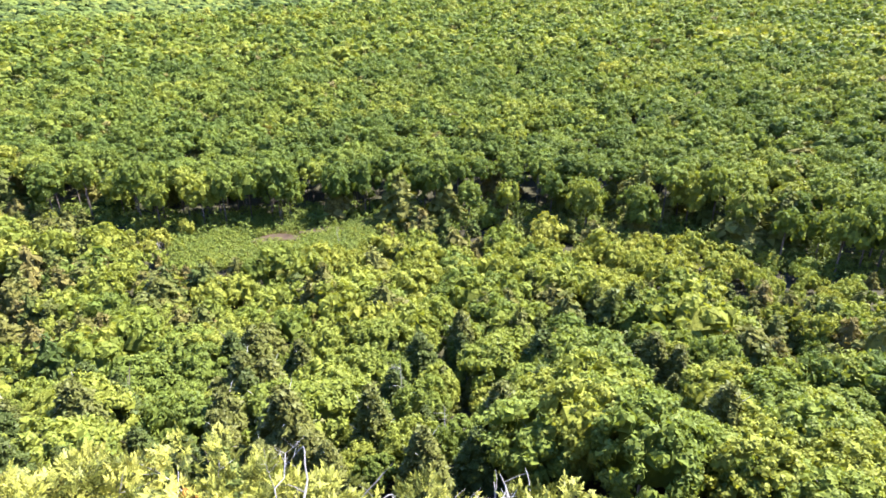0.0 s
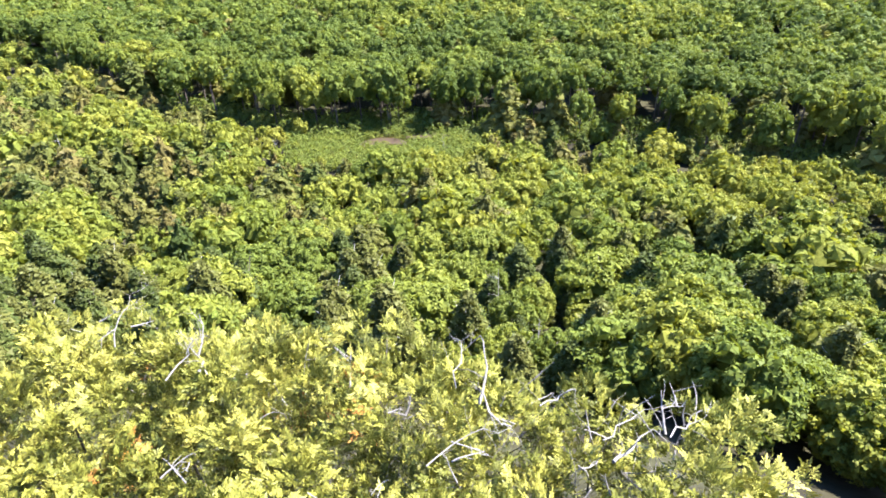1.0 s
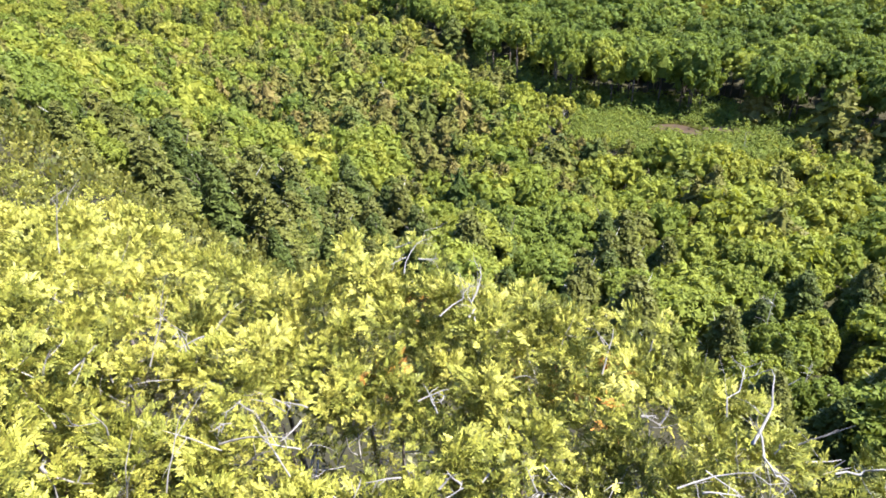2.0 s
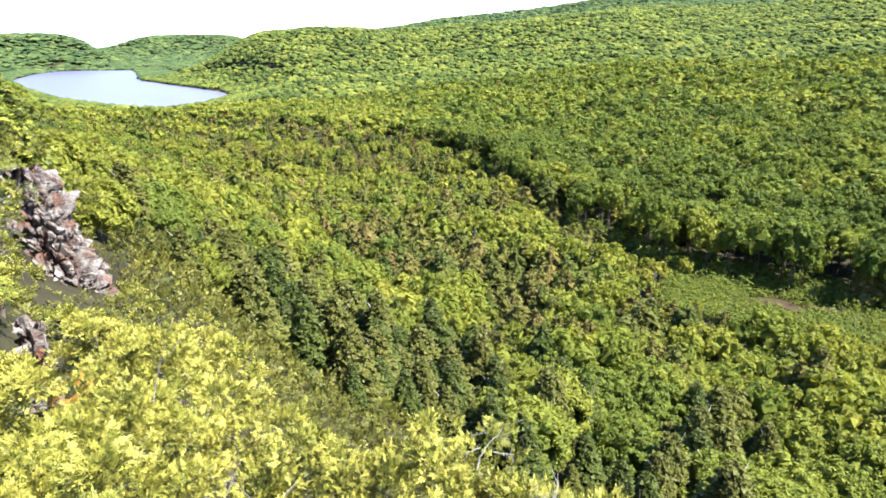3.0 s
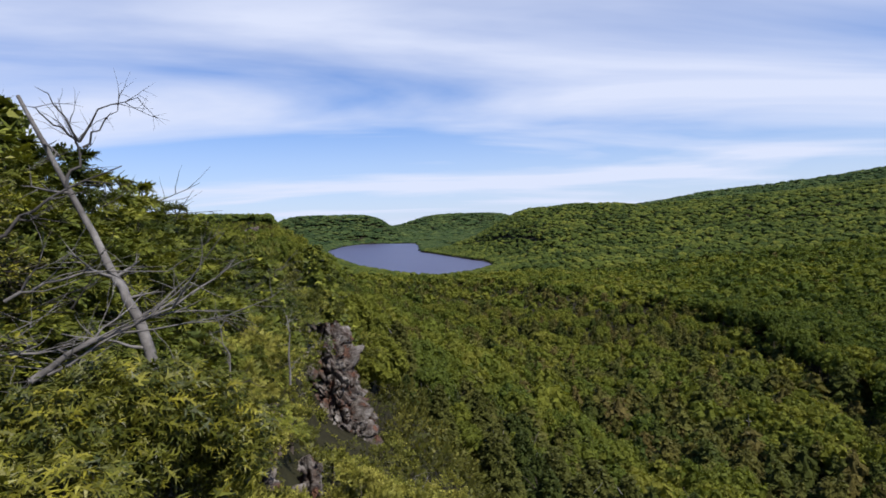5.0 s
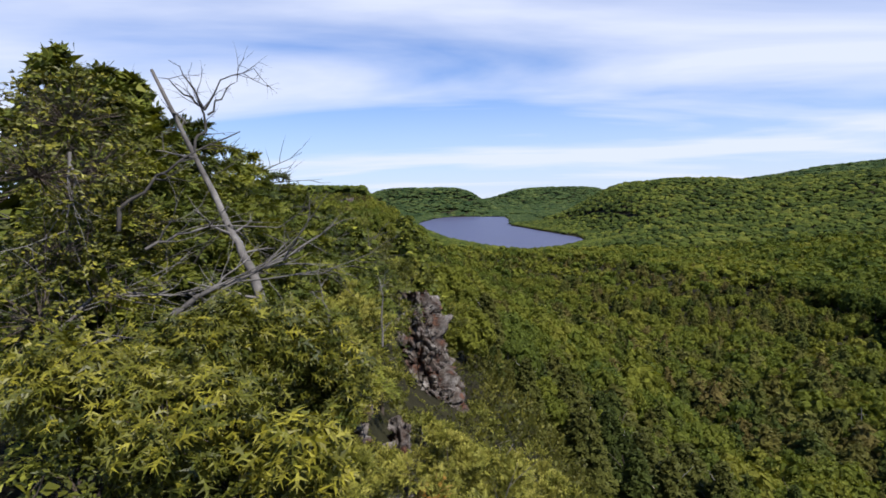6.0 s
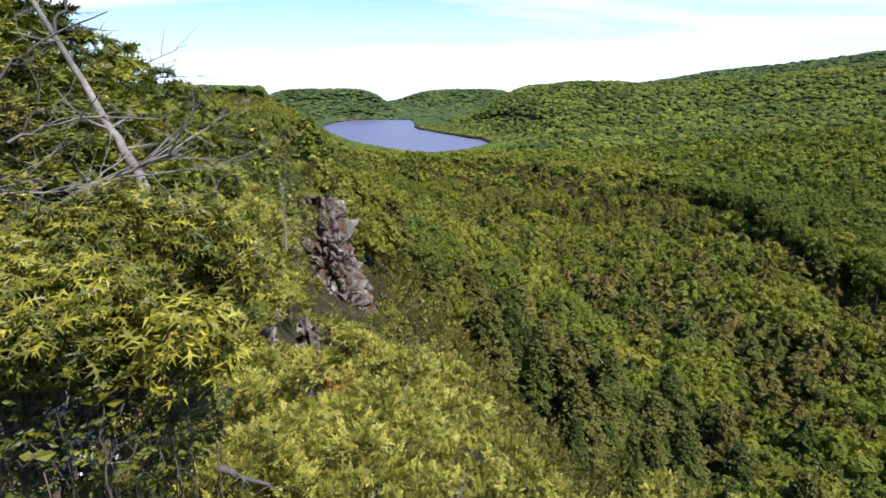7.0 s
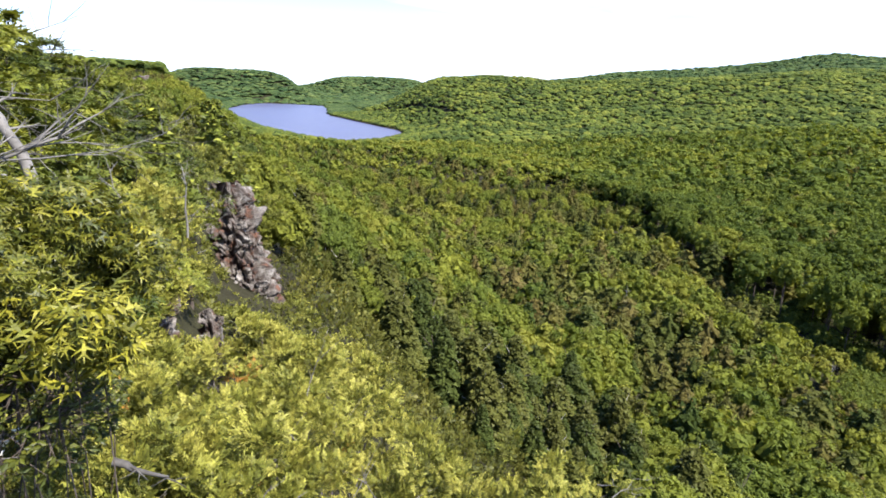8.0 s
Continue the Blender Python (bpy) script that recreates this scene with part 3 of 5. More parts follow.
def crown_span(wide, tall, skirt=0.0):
    """Height of the crown's middle and its half height; a tree on the forest's edge is leafy down to its foot."""
    half = np.minimum(wide * np.where(tall > 14.5, 0.9 + 0.42 * skirt, 1.15), tall * 0.52)
    return tall - half * 0.95, half


def wood(name, label, x, y, kinds, broad, needle, cores=True):
    """A whole stand of trees as one mass of foliage, with stems."""
    con, tall, wide, tint = kinds
    z = height(x, y)
    into = np.hypot(x, y) - wall_range(np.degrees(np.arctan2(x, y)))
    skirt = np.where((into > -3) & (into < 9), 1.0, 0.0)
    V, T, V2, T2, V3, F3, T3, off = [], [], [], [], [], [], [], 0
    pick = rng.randint(0, 1000, len(x))
    turn = rng.uniform(0, 6.283, len(x))
    for k, (tpl, (cv, cf)) in enumerate(broad):
        m = ~con & (pick % len(broad) == k)
        if m.any():
            zc, half = crown_span(wide[m], tall[m], skirt[m])
            V3.append(place(cv, x[m], y[m], z[m] + zc, wide[m], half, turn[m]))
            F3.append((cf[None] + (np.arange(m.sum()) * len(cv))[:, None, None]).reshape(-1, 3) + off)
            T3.append(np.repeat(tint[m], len(cv)))
            off += len(V3[-1])
            v = place(tpl, x[m], y[m], z[m] + zc, wide[m], half, turn[m])
            V.append(v), T.append(np.repeat(tint[m], tpl.shape[0] * 3))
    V4, F4, T4, off4 = [], [], [], 0
    for k, (tpl, (cv, cf)) in enumerate(needle):
        m = con & (pick % len(needle) == k)
        if m.any():
            fat, hue = tall[m] * rng.uniform(0.8, 1.25, m.sum()), np.clip(rng.normal(0.6, 0.22, m.sum()) + 0.25 * waves(x[m], y[m], 40, 33), 0, 1)
            v = place(tpl, x[m], y[m], z[m], fat, tall[m], turn[m])
            V2.append(v), T2.append(np.repeat(hue, tpl.shape[0] * 3))
            V4.append(place(cv, x[m], y[m], z[m], fat, tall[m], turn[m]))
            F4.append((cf[None] + (np.arange(m.sum()) * len(cv))[:, None, None]).reshape(-1, 3) + off4)
            T4.append(np.repeat(hue, len(cv)))
            off4 += len(V4[-1])
    ob = part(name + "_cones", raw_mesh(name + "_cones", np.concatenate(V4), np.concatenate(F4), mat_needle_mass, np.concatenate(T4)))
    tagged(ob, label["needles"], "trees", kind="stuff")
    for n_, V_, T_, mat in (("leaves", V, T, mat_broad), ("needles", V2, T2, mat_needle)):
        v = np.concatenate(V_)
        ob = part(name + "_" + n_, raw_mesh(name + "_" + n_, v, tris_of(len(v) // 3), mat, np.concatenate(T_)))
        tagged(ob, label[n_], "trees", kind="stuff")
    ob = part(name + "_crowns", raw_mesh(name + "_crowns", np.concatenate(V3), np.concatenate(F3), mat_mass, np.concatenate(T3)))
    tagged(ob, label["crowns"], "trees", kind="stuff")
    if cores:
        # stems
        a = np.arange(4) * 1.571
        stem = np.array([[np.cos(b), np.sin(b), h] for h in (0, 1) for b in a])
        sq = np.array([[k, (k + 1) % 4, 4 + (k + 1) % 4, 4 + k] for k in range(4)])
        v = place(stem, x, y, z - 0.3, 0.05 + tall * 0.009, tall * 0.8, turn)
        f = (sq[None] + (np.arange(len(x)) * 8)[:, None, None]).reshape(-1, 4)
        ob = part(name + "_stems", raw_mesh(name + "_stems", v, f, mat_birch if "pale" in label["stems"] else mat_bark))
        tagged(ob, label["stems"], "trees", kind="stuff")


LABELS = {"crowns": "dense rounded crowns of mixed broadleaf valley trees", "leaves": "sunlit green leaves of mixed broadleaf valley trees", "needles": "olive-brown boughs of scattered valley conifers", "stems": "grey-brown stems of the valley trees"}
FARL = {"crowns": "rounded crowns of the distant hardwood forest", "leaves": "green canopy of the distant hardwood forest", "needles": "dull olive conifers dotted through the distant forest", "stems": "dark stems"}

# young mixed wood on the valley floor, and the tall forest behind it
x, y = scatter(rng, 4.7, 20, 330)
az, r = np.degrees(np.arctan2(x, y)), np.hypot(x, y)
young = (r < wall_range(az) - np.interp(az, [20, 32, 60, 66, 90], [3, 9, 10, 7, 7])) & (meadow(x, y) > 1)
NEAR_WOOD = 118.0
near_wood = young & (r < NEAR_WOOD) & (np.hypot(x - brink(y) - 14, 0) > 0)
xn, yn = x[near_wood], y[near_wood]
x, y = x[young & ~near_wood], y[young & ~near_wood]
deep = np.hypot(x, y) > 175
wood("young_wood", LABELS, x[~deep], y[~deep], tree_kinds(rng, x[~deep], y[~deep]), BROAD_MID, NEEDLE_MID)
wood("valley_wood", LABELS, x[deep], y[deep], tree_kinds(rng, x[deep], y[deep]), BROAD_BACK, NEEDLE_BACK)
x, y = scatter(rng, 8.1, 120, 500)
az, r = np.degrees(np.arctan2(x, y)), np.hypot(x, y)
m = (r > wall_range(az)) | (r > 330)
front = m & (r < wall_range(az) + 70)
wood("edge_wood", LABELS, x[front], y[front], tree_kinds(rng, x[front], y[front]), BROAD_MID, NEEDLE_MID)
m = m & ~front
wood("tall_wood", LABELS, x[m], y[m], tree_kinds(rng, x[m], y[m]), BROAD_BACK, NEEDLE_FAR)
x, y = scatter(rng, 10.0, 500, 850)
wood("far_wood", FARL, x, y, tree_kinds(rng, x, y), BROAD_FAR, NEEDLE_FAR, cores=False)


def canopy(name, mat, cell, r0, r1, rings, around, wide0, wide1, az0=-26, az1=117, rise=0.5):
    """The far canopy: uneven crowns shoulder to shoulder."""
    x, y = scatter(rng, cell, r0, r1, az0, az1)
    z = height(x, y)
    tint = np.clip(0.45 + 0.22 * waves(x, y, 160, 31) + 0.15 * waves(x, y, 55, 34) + rng.normal(0, 0.26, len(x)), 0, 1)
    V, F, T, off = [], [], [], 0
    pick, turn = rng.randint(0, 6, len(x)), rng.uniform(0, 6.283, len(x))
    tall = np.where(shore(x, y) < 110, 6, rng.uniform(9, 15, len(x)))
    for k in range(6):
        cv, cf = lump(40 + k, rings, around)
        m = pick == k
        w = rng.uniform(wide0, wide1, m.sum())
        V.append(place(cv, x[m], y[m], z[m] + tall[m] - w * rise * 0.6, w, w * rise, turn[m]))
        F.append((cf[None] + (np.arange(m.sum()) * len(cv))[:, None, None]).reshape(-1, 3) + off)
        T.append(np.repeat(tint[m], len(cv)))
        off += len(V[-1])
    ob = part(name, raw_mesh(name, np.concatenate(V), np.concatenate(F), mat, np.concatenate(T)))
    tagged(ob, "green canopy of forest on the distant hills", "forest", kind="stuff")


canopy("slope_canopy", mat_hill, 10.0, 840, 1200, 2, 4, 6.0, 9.5, -26, 117, 0.55)
canopy("hill_canopy", mat_hill, 11.0, 1200, 2000, 2, 4, 7.0, 11.0, -26, 68, 0.46)
canopy("ridge_canopy", mat_haze_canopy, 16, 2000, 3000, 2, 4, 11, 18, -22, 70, 0.36)
canopy("horizon_canopy", mat_haze_canopy, 26, 3000, 4800, 2, 4, 21, 32, -20, 30, 0.28)


# ---------------------------------------------------------------- near trees of the valley, one by one
def tree_protos():
    """Crowns of the near trees, each of its own shade of green or brown."""
    r = np.random.RandomState(12)
    out = {"b": [], "n": []}
    for k, (tpl, (cv, cf)) in enumerate(BROAD_NEAR):
        q = 0.24 + (k * 0.27) % 0.6
        out["b"].append((raw_mesh("leaf_fringe", tpl.reshape(-1, 3), tris_of(len(tpl)), mat_broad, np.clip(np.repeat(r.normal(q, 0.07, len(tpl)), 3), 0, 1)),
                         raw_mesh("broadleaf_crown", cv, cf, mat_mass_one, np.full(len(cv), q))))
    for k, (tpl, (cv, cf)) in enumerate(NEEDLE_NEAR):
        q = (k * 0.37 + 0.1) % 0.72
        out["n"].append((raw_mesh("needle_fringe", tpl.reshape(-1, 3), tris_of(len(tpl)), mat_needle, np.clip(np.repeat(r.normal(q, 0.08, len(tpl)), 3), 0, 1)),
                         raw_mesh("conifer_crown", cv, cf, mat_needle_mass, np.full(len(cv), q))))
    return out


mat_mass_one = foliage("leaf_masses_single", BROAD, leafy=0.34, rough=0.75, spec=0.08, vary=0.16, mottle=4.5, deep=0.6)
PROTO = tree_protos()


def stem_mesh(seed, limbs):
    r = np.random.RandomState(seed)
    L = Limbs()
    line = wander(r, (0, 0, -0.04), (0, 0, 1), 0.98, 6, 0.05)
    L.add(line, np.linspace(0.016, 0.004, 7), 6)
    for k in range(limbs):
        h = 2 + k % 4
        a = k * 2.4
        L.add(wander(r, line[h], (np.cos(a), np.sin(a), 0.9), 0.28, 3, 0.2), [0.006, 0.005, 0.003, 0.001], 5)
    return L.mesh("stem", mat_birch if seed % 2 else mat_bark)


STEMS = [stem_mesh(k, 6) for k in range(4)]
con, tall, wide, tint = tree_kinds(rng, xn, yn)
zn = height(xn, yn)
order = np.argsort(np.hypot(xn, yn))
for i in order[:420]:
    kind = "conifer_tree" if con[i] else "broadleaf_tree"
    thing = empty(kind, (xn[i], yn[i], zn[i]))
    thing.rotation_euler = (0, 0, rng.uniform(0, 6.283))
    st = part("trunk", STEMS[i % 4], thing)
    st.scale = (tall[i], tall[i], tall[i] * 0.95)
    if con[i]:
        cr = part("crown", PROTO["n"][i % len(PROTO["n"])][1], thing)
        part("needles", PROTO["n"][i % len(PROTO["n"])][0], cr)
        w = tall[i] * rng.uniform(0.8, 1.15)
        cr.scale = (w, w, tall[i])
        tagged(thing, "olive-brown conifer with drooping boughs on the wooded slope", "tree", "trees of the valley wood")
    else:
        zc, half = crown_span(wide[i], tall[i])
        cr = part("crown", PROTO["b"][i % len(PROTO["b"])][1], thing)
        cr.location = (0, 0, zc)
        cr.scale = (wide[i], wide[i], half)
        part("leaves", PROTO["b"][i % len(PROTO["b"])][0], cr)
        tagged(thing, "green broadleaf tree with a pale stem on the wooded slope", "tree", "trees of the valley wood")
rest = order[420:]
if len(rest):
    wood("slope_wood", LABELS, xn[rest], yn[rest], tuple(q[rest] for q in (con, tall, wide, tint)), BROAD_MID, NEEDLE_MID)


# ---------------------------------------------------------------- the ledge and the escarpment
STAND = np.array([-0.04, -0.22, EYE - 0.08])


def spot(az, el, d):
    """A place seen from the ledge: heading, height angle, distance."""
    a, e = math.radians(az), math.radians(el)
    return STAND + d * np.array([math.sin(a) * math.cos(e), math.cos(a) * math.cos(e), math.sin(e)])


def sprig(fingers, seed, wide=0.15):
    """A small flat cedar spray of unit length: blunt fingers fanned from a stalk (k, 3, 3)."""
    r = np.random.RandomState(seed)
    out = []
    for k in range(fingers):
        f = k / (fingers - 1) * 2 - 1
        a = f * 1.25 + r.uniform(-0.12, 0.12)
        l = 0.62 * (1 - 0.42 * abs(f)) * r.uniform(0.85, 1.15)
        o = np.array([0.32 - 0.22 * abs(f), 0, 0])
        d, e = np.array([math.cos(a), math.sin(a), r.uniform(-0.25, 0.25)]), np.array([-math.sin(a), math.cos(a), r.uniform(-0.3, 0.3)])
        tip = o + d * l
        out.append([o, tip * 0.85 + o * 0.15 + e * wide, tip * 0.85 + o * 0.15 - e * wide])
        if abs(f) < 0.3:
            out.append([tip + d * 0.12, tip * 0.85 + o * 0.15 - e * wide, tip * 0.85 + o * 0.15 + e * wide])
    out.append([np.array([-0.12, 0.03, 0]), np.array([-0.12, -0.03, 0]), np.array([0.4, 0, 0])])
    return np.array(out)


def spread(template, at, along, face, size):
    """Copies of template (k, c, 3) at places at, x along `along`, z towards `face`."""
    x_ = unit(along)
    y_ = unit(np.cross(face, x_))
    z_ = np.cross(x_, y_)
    t = template.reshape(-1, 3)
    v = at[:, None] + (t[None, :, 0:1] * x_[:, None] + t[None, :, 1:2] * y_[:, None] + t[None, :, 2:3] * z_[:, None]) * size[:, None, None]
    return v.reshape(-1, 3)


SPRIG, SPRIG_SMALL = sprig(7, 1, 0.085), sprig(3, 2, 0.2)


def lobed_points(r, lobes, count, up_bias, thin=0.8):
    """Places and outward ways over a heap of lobes (rows x, y, z, rx, rz)."""
    P, D = [], []
    weights = lobes[:, 3] ** 2
    weights = weights / weights.sum()
    while sum(len(p) for p in P) < count:
        k = r.choice(len(lobes), 900, p=weights)
        d = r.normal(0, 1, (900, 3))
        d[:, 2] += up_bias
        d = unit(d)
        l = lobes[k]
        rad = np.column_stack([l[:, 3], l[:, 3], l[:, 4]])
        p = l[:, :3] + d * rad * r.uniform(thin, 1.08, (900, 1))
        q = (p[:, None] - lobes[None, :, :3]) / np.column_stack([lobes[:, 3], lobes[:, 3], lobes[:, 4]])[None]
        q = np.linalg.norm(q, axis=2)
        q[np.arange(900), k] = 9.0
        free = (q > 0.96).all(1)
        P.append(p[free]), D.append(d[free])
    return np.concatenate(P)[:count], np.concatenate(D)[:count]


# open, dark places between the cedars: heading, height angle, distance, radius
PITS = [
    (18.9, -45.4, 3.86, 0.30), (33.6, -48.0, 3.70, 0.20), (72.9, -51.2, 3.53, 0.20), (36.2, -55.3, 3.34, 0.16), (76.6, -46.5, 3.79, 0.13),
    (94.3, -43.6, 3.98, 0.18), (20.6, -54.8, 3.36, 0.20), (5.7, -36.8, 4.59, 0.18), (49.8, -55.1, 3.35, 0.15), (32.4, -33.7, 4.96, 0.20),
    (41.2, -40.5, 4.24, 0.13), (62.7, -46.3, 3.80, 0.12), (87.7, -49.6, 3.61, 0.16), (8.2, -44.5, 3.92, 0.15), (57.0, -59.9, 3.18, 0.18),
]
PITS = np.array([[*spot(q[0], q[1], q[2]), q[3]] for q in PITS])


def cedar(at, radius, tall, count, size, seed, name="cedar_tree", label="yellow-green cedar with flat sprays rooted below the ledge", template=None, mat=None,
          tint=(0.5, 0.2), limbs=5, flat=0.55, group="cedars under the ledge", rust=0.004, tufts=24, holes=0):
    """A cedar whose crown's top middle is at `at`: stem, bare branches and sprays."""
    r = np.random.RandomState(seed)
    at = np.array(at, float)
    base_z = min(ground_at(at[0], at[1]), at[2] - tall * 0.8)
    thing = empty(name, (at[0], at[1], base_z))
    top = at[2] - base_z
    lobes = []
    for k in range(tufts):
        a, q = k * 2.4 + r.uniform(-0.5, 0.5), radius * math.sqrt((k + 0.4) / tufts) * 0.95
        w = radius * r.uniform(0.15, 0.34)
        z = top - w * flat - (q / radius) ** 2 * tall * 0.42 - r.uniform(0, 0.32) * tall
        lobes.append([q * math.cos(a), q * math.sin(a), z, w, w * flat * r.uniform(0.8, 1.4)])
    for k in range(12):
        a = k * 0.52 + r.uniform(-0.3, 0.3)
        q, w = radius * r.uniform(0.55, 0.9), radius * r.uniform(0.16, 0.28)
        lobes.append([q * math.cos(a), q * math.sin(a), top - tall * r.uniform(0.45, 0.95), w, w * flat])
    lobes = np.array(lobes)
    fan = 14
    pc, dc = lobed_points(r, lobes, count // fan, 1.1, 0.72)
    g_ = (pc + np.array([at[0], at[1], base_z])) * (1.0 if size < 0.075 else 0.5)
    full = np.sin(g_[:, 0] * 8.1 + 1.0) * np.sin(g_[:, 1] * 7.3 + 2.0) + 0.8 * np.sin(g_[:, 0] * 13.7 + g_[:, 2] * 9.0) * np.sin(g_[:, 1] * 15.1 + 0.4) > -0.80
    pc, dc = pc[full], dc[full]
    ec = unit(np.cross(dc, r.normal(0, 1, dc.shape)))
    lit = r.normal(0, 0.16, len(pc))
    p, d, e_, lit = np.repeat(pc, fan, 0), np.repeat(dc, fan, 0), np.repeat(ec, fan, 0), np.repeat(lit, fan)
    count = len(p)
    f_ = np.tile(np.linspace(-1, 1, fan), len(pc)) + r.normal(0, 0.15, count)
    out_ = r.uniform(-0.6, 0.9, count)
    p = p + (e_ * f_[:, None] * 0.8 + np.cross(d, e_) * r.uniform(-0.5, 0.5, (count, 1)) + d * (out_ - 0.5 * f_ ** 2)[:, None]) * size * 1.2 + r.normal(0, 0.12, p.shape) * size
    # Lit tips painted in: the further out a spray, the lighter its tint.
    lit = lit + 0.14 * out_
    pits = np.array([[radius * 0.75 * math.cos(a), radius * 0.75 * math.sin(a), top - tall * r.uniform(0.15, 0.40), radius * r.uniform(0.26, 0.48)] for a in r.uniform(0, 6.283, holes)]).reshape(-1, 4)
    if holes:
        clear_ = (np.linalg.norm((p[:, None] - pits[None, :, :3]) * np.array([1, 1, 1.3]), axis=2) > pits[None, :, 3]).all(1)
        p, d, e_, f_, lit = p[clear_], d[clear_], e_[clear_], f_[clear_], lit[clear_]
    open_ = (np.linalg.norm((p[:, None] + np.array([at[0], at[1], base_z]) - PITS[None, :, :3]) * np.array([1, 1, 0.28]), axis=2) > PITS[None, :, 3] * r.uniform(0.95, 1.3, (len(p), 1))).all(1)
    p, d, e_, f_, lit = p[open_], d[open_], e_[open_], f_[open_], lit[open_]
    count = len(p)
    along = unit(d * 0.8 + e_ * f_[:, None] * 0.8 + r.normal(0, 0.3, d.shape) + np.array([0, 0, 0.05]))
    face = unit(np.cross(d, e_) * 0.7 + d * 0.5 + r.normal(0, 0.4, d.shape) + np.array([0, 0, 0.45]))
    tpl = SPRIG if template is None else template
    v = spread(tpl, p, along, face, size * r.uniform(0.7, 1.3, count))
    lob = ((p[:, None] - lobes[None, :, :3]) ** 2).sum(2).argmin(1)
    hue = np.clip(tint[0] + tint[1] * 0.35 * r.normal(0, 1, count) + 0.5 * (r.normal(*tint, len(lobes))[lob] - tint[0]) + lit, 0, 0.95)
    rusty = r.uniform(0, 1, len(lobes)) < rust * 3
    hue = np.where(rusty[lob] & (r.uniform(0, 1, count) < 0.35), 1.0, hue)
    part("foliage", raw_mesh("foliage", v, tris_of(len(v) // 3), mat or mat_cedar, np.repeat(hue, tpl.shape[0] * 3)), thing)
    L = Limbs()
    line = wander(r, (0, 0, -0.15), (r.uniform(-0.12, 0.12), r.uniform(-0.12, 0.12), 1), top * 0.88, 7, 0.12)
    line[:, :2] -= line[-1, :2] * np.linspace(0, 1, len(line))[:, None] ** 1.5
    L.add(line, np.linspace(0.035 + tall * 0.022, 0.008, 8), 7)
    part("trunk", L.mesh("trunk", mat_bark), thing)
    for k in range(limbs):
        B = Limbs()
        a = r.uniform(0, 6.283)
        st = line[2 + k % 5]
        ln = radius * r.uniform(0.5, 0.85)
        w = wander(r, st, (math.cos(a), math.sin(a), r.uniform(-0.1, 0.35)), ln, 5, 0.3)
        B.add(w, np.linspace(0.016, 0.003, 6) * (0.6 + tall * 0.25), 5)
        for j in (2, 3, 4):
            B.add(wander(r, w[j], r.normal(0, 1, 3) + np.array([0, 0, 0.6]), ln * 0.35, 3, 0.3), [0.006, 0.004, 0.003, 0.001], 4)
        part("dead_branch", B.mesh("dead_branch", mat_dead), thing, "grey dead branch showing through the sprays")
    for q in pits:
        for k in range(6):
            B = Limbs()
            st = line[r.randint(2, 7)] * 0.35 + q[:3] * 0.65 + r.normal(0, q[3] * 0.5, 3)
            w = wander(r, st, (q[:3] - line[3]) * np.array([1, 1, 0.3]) + r.normal(0, 0.35, 3), q[3] * r.uniform(0.8, 1.7), 5, 0.2)
            B.add(w, np.linspace(0.007, 0.002, 6) * r.uniform(0.6, 1.3), 4)
            B.add(wander(r, w[3], w[4] - w[3] + r.normal(0, 0.06, 3), q[3], 3, 0.3), [0.003, 0.003, 0.002, 0.001], 4)
            part("dead_twig", B.mesh("dead_twig", mat_dead), thing, "bleached dead twig")
    return tagged(thing, label, "tree", group)


TUFT = sprig(5, 3, 0.11)


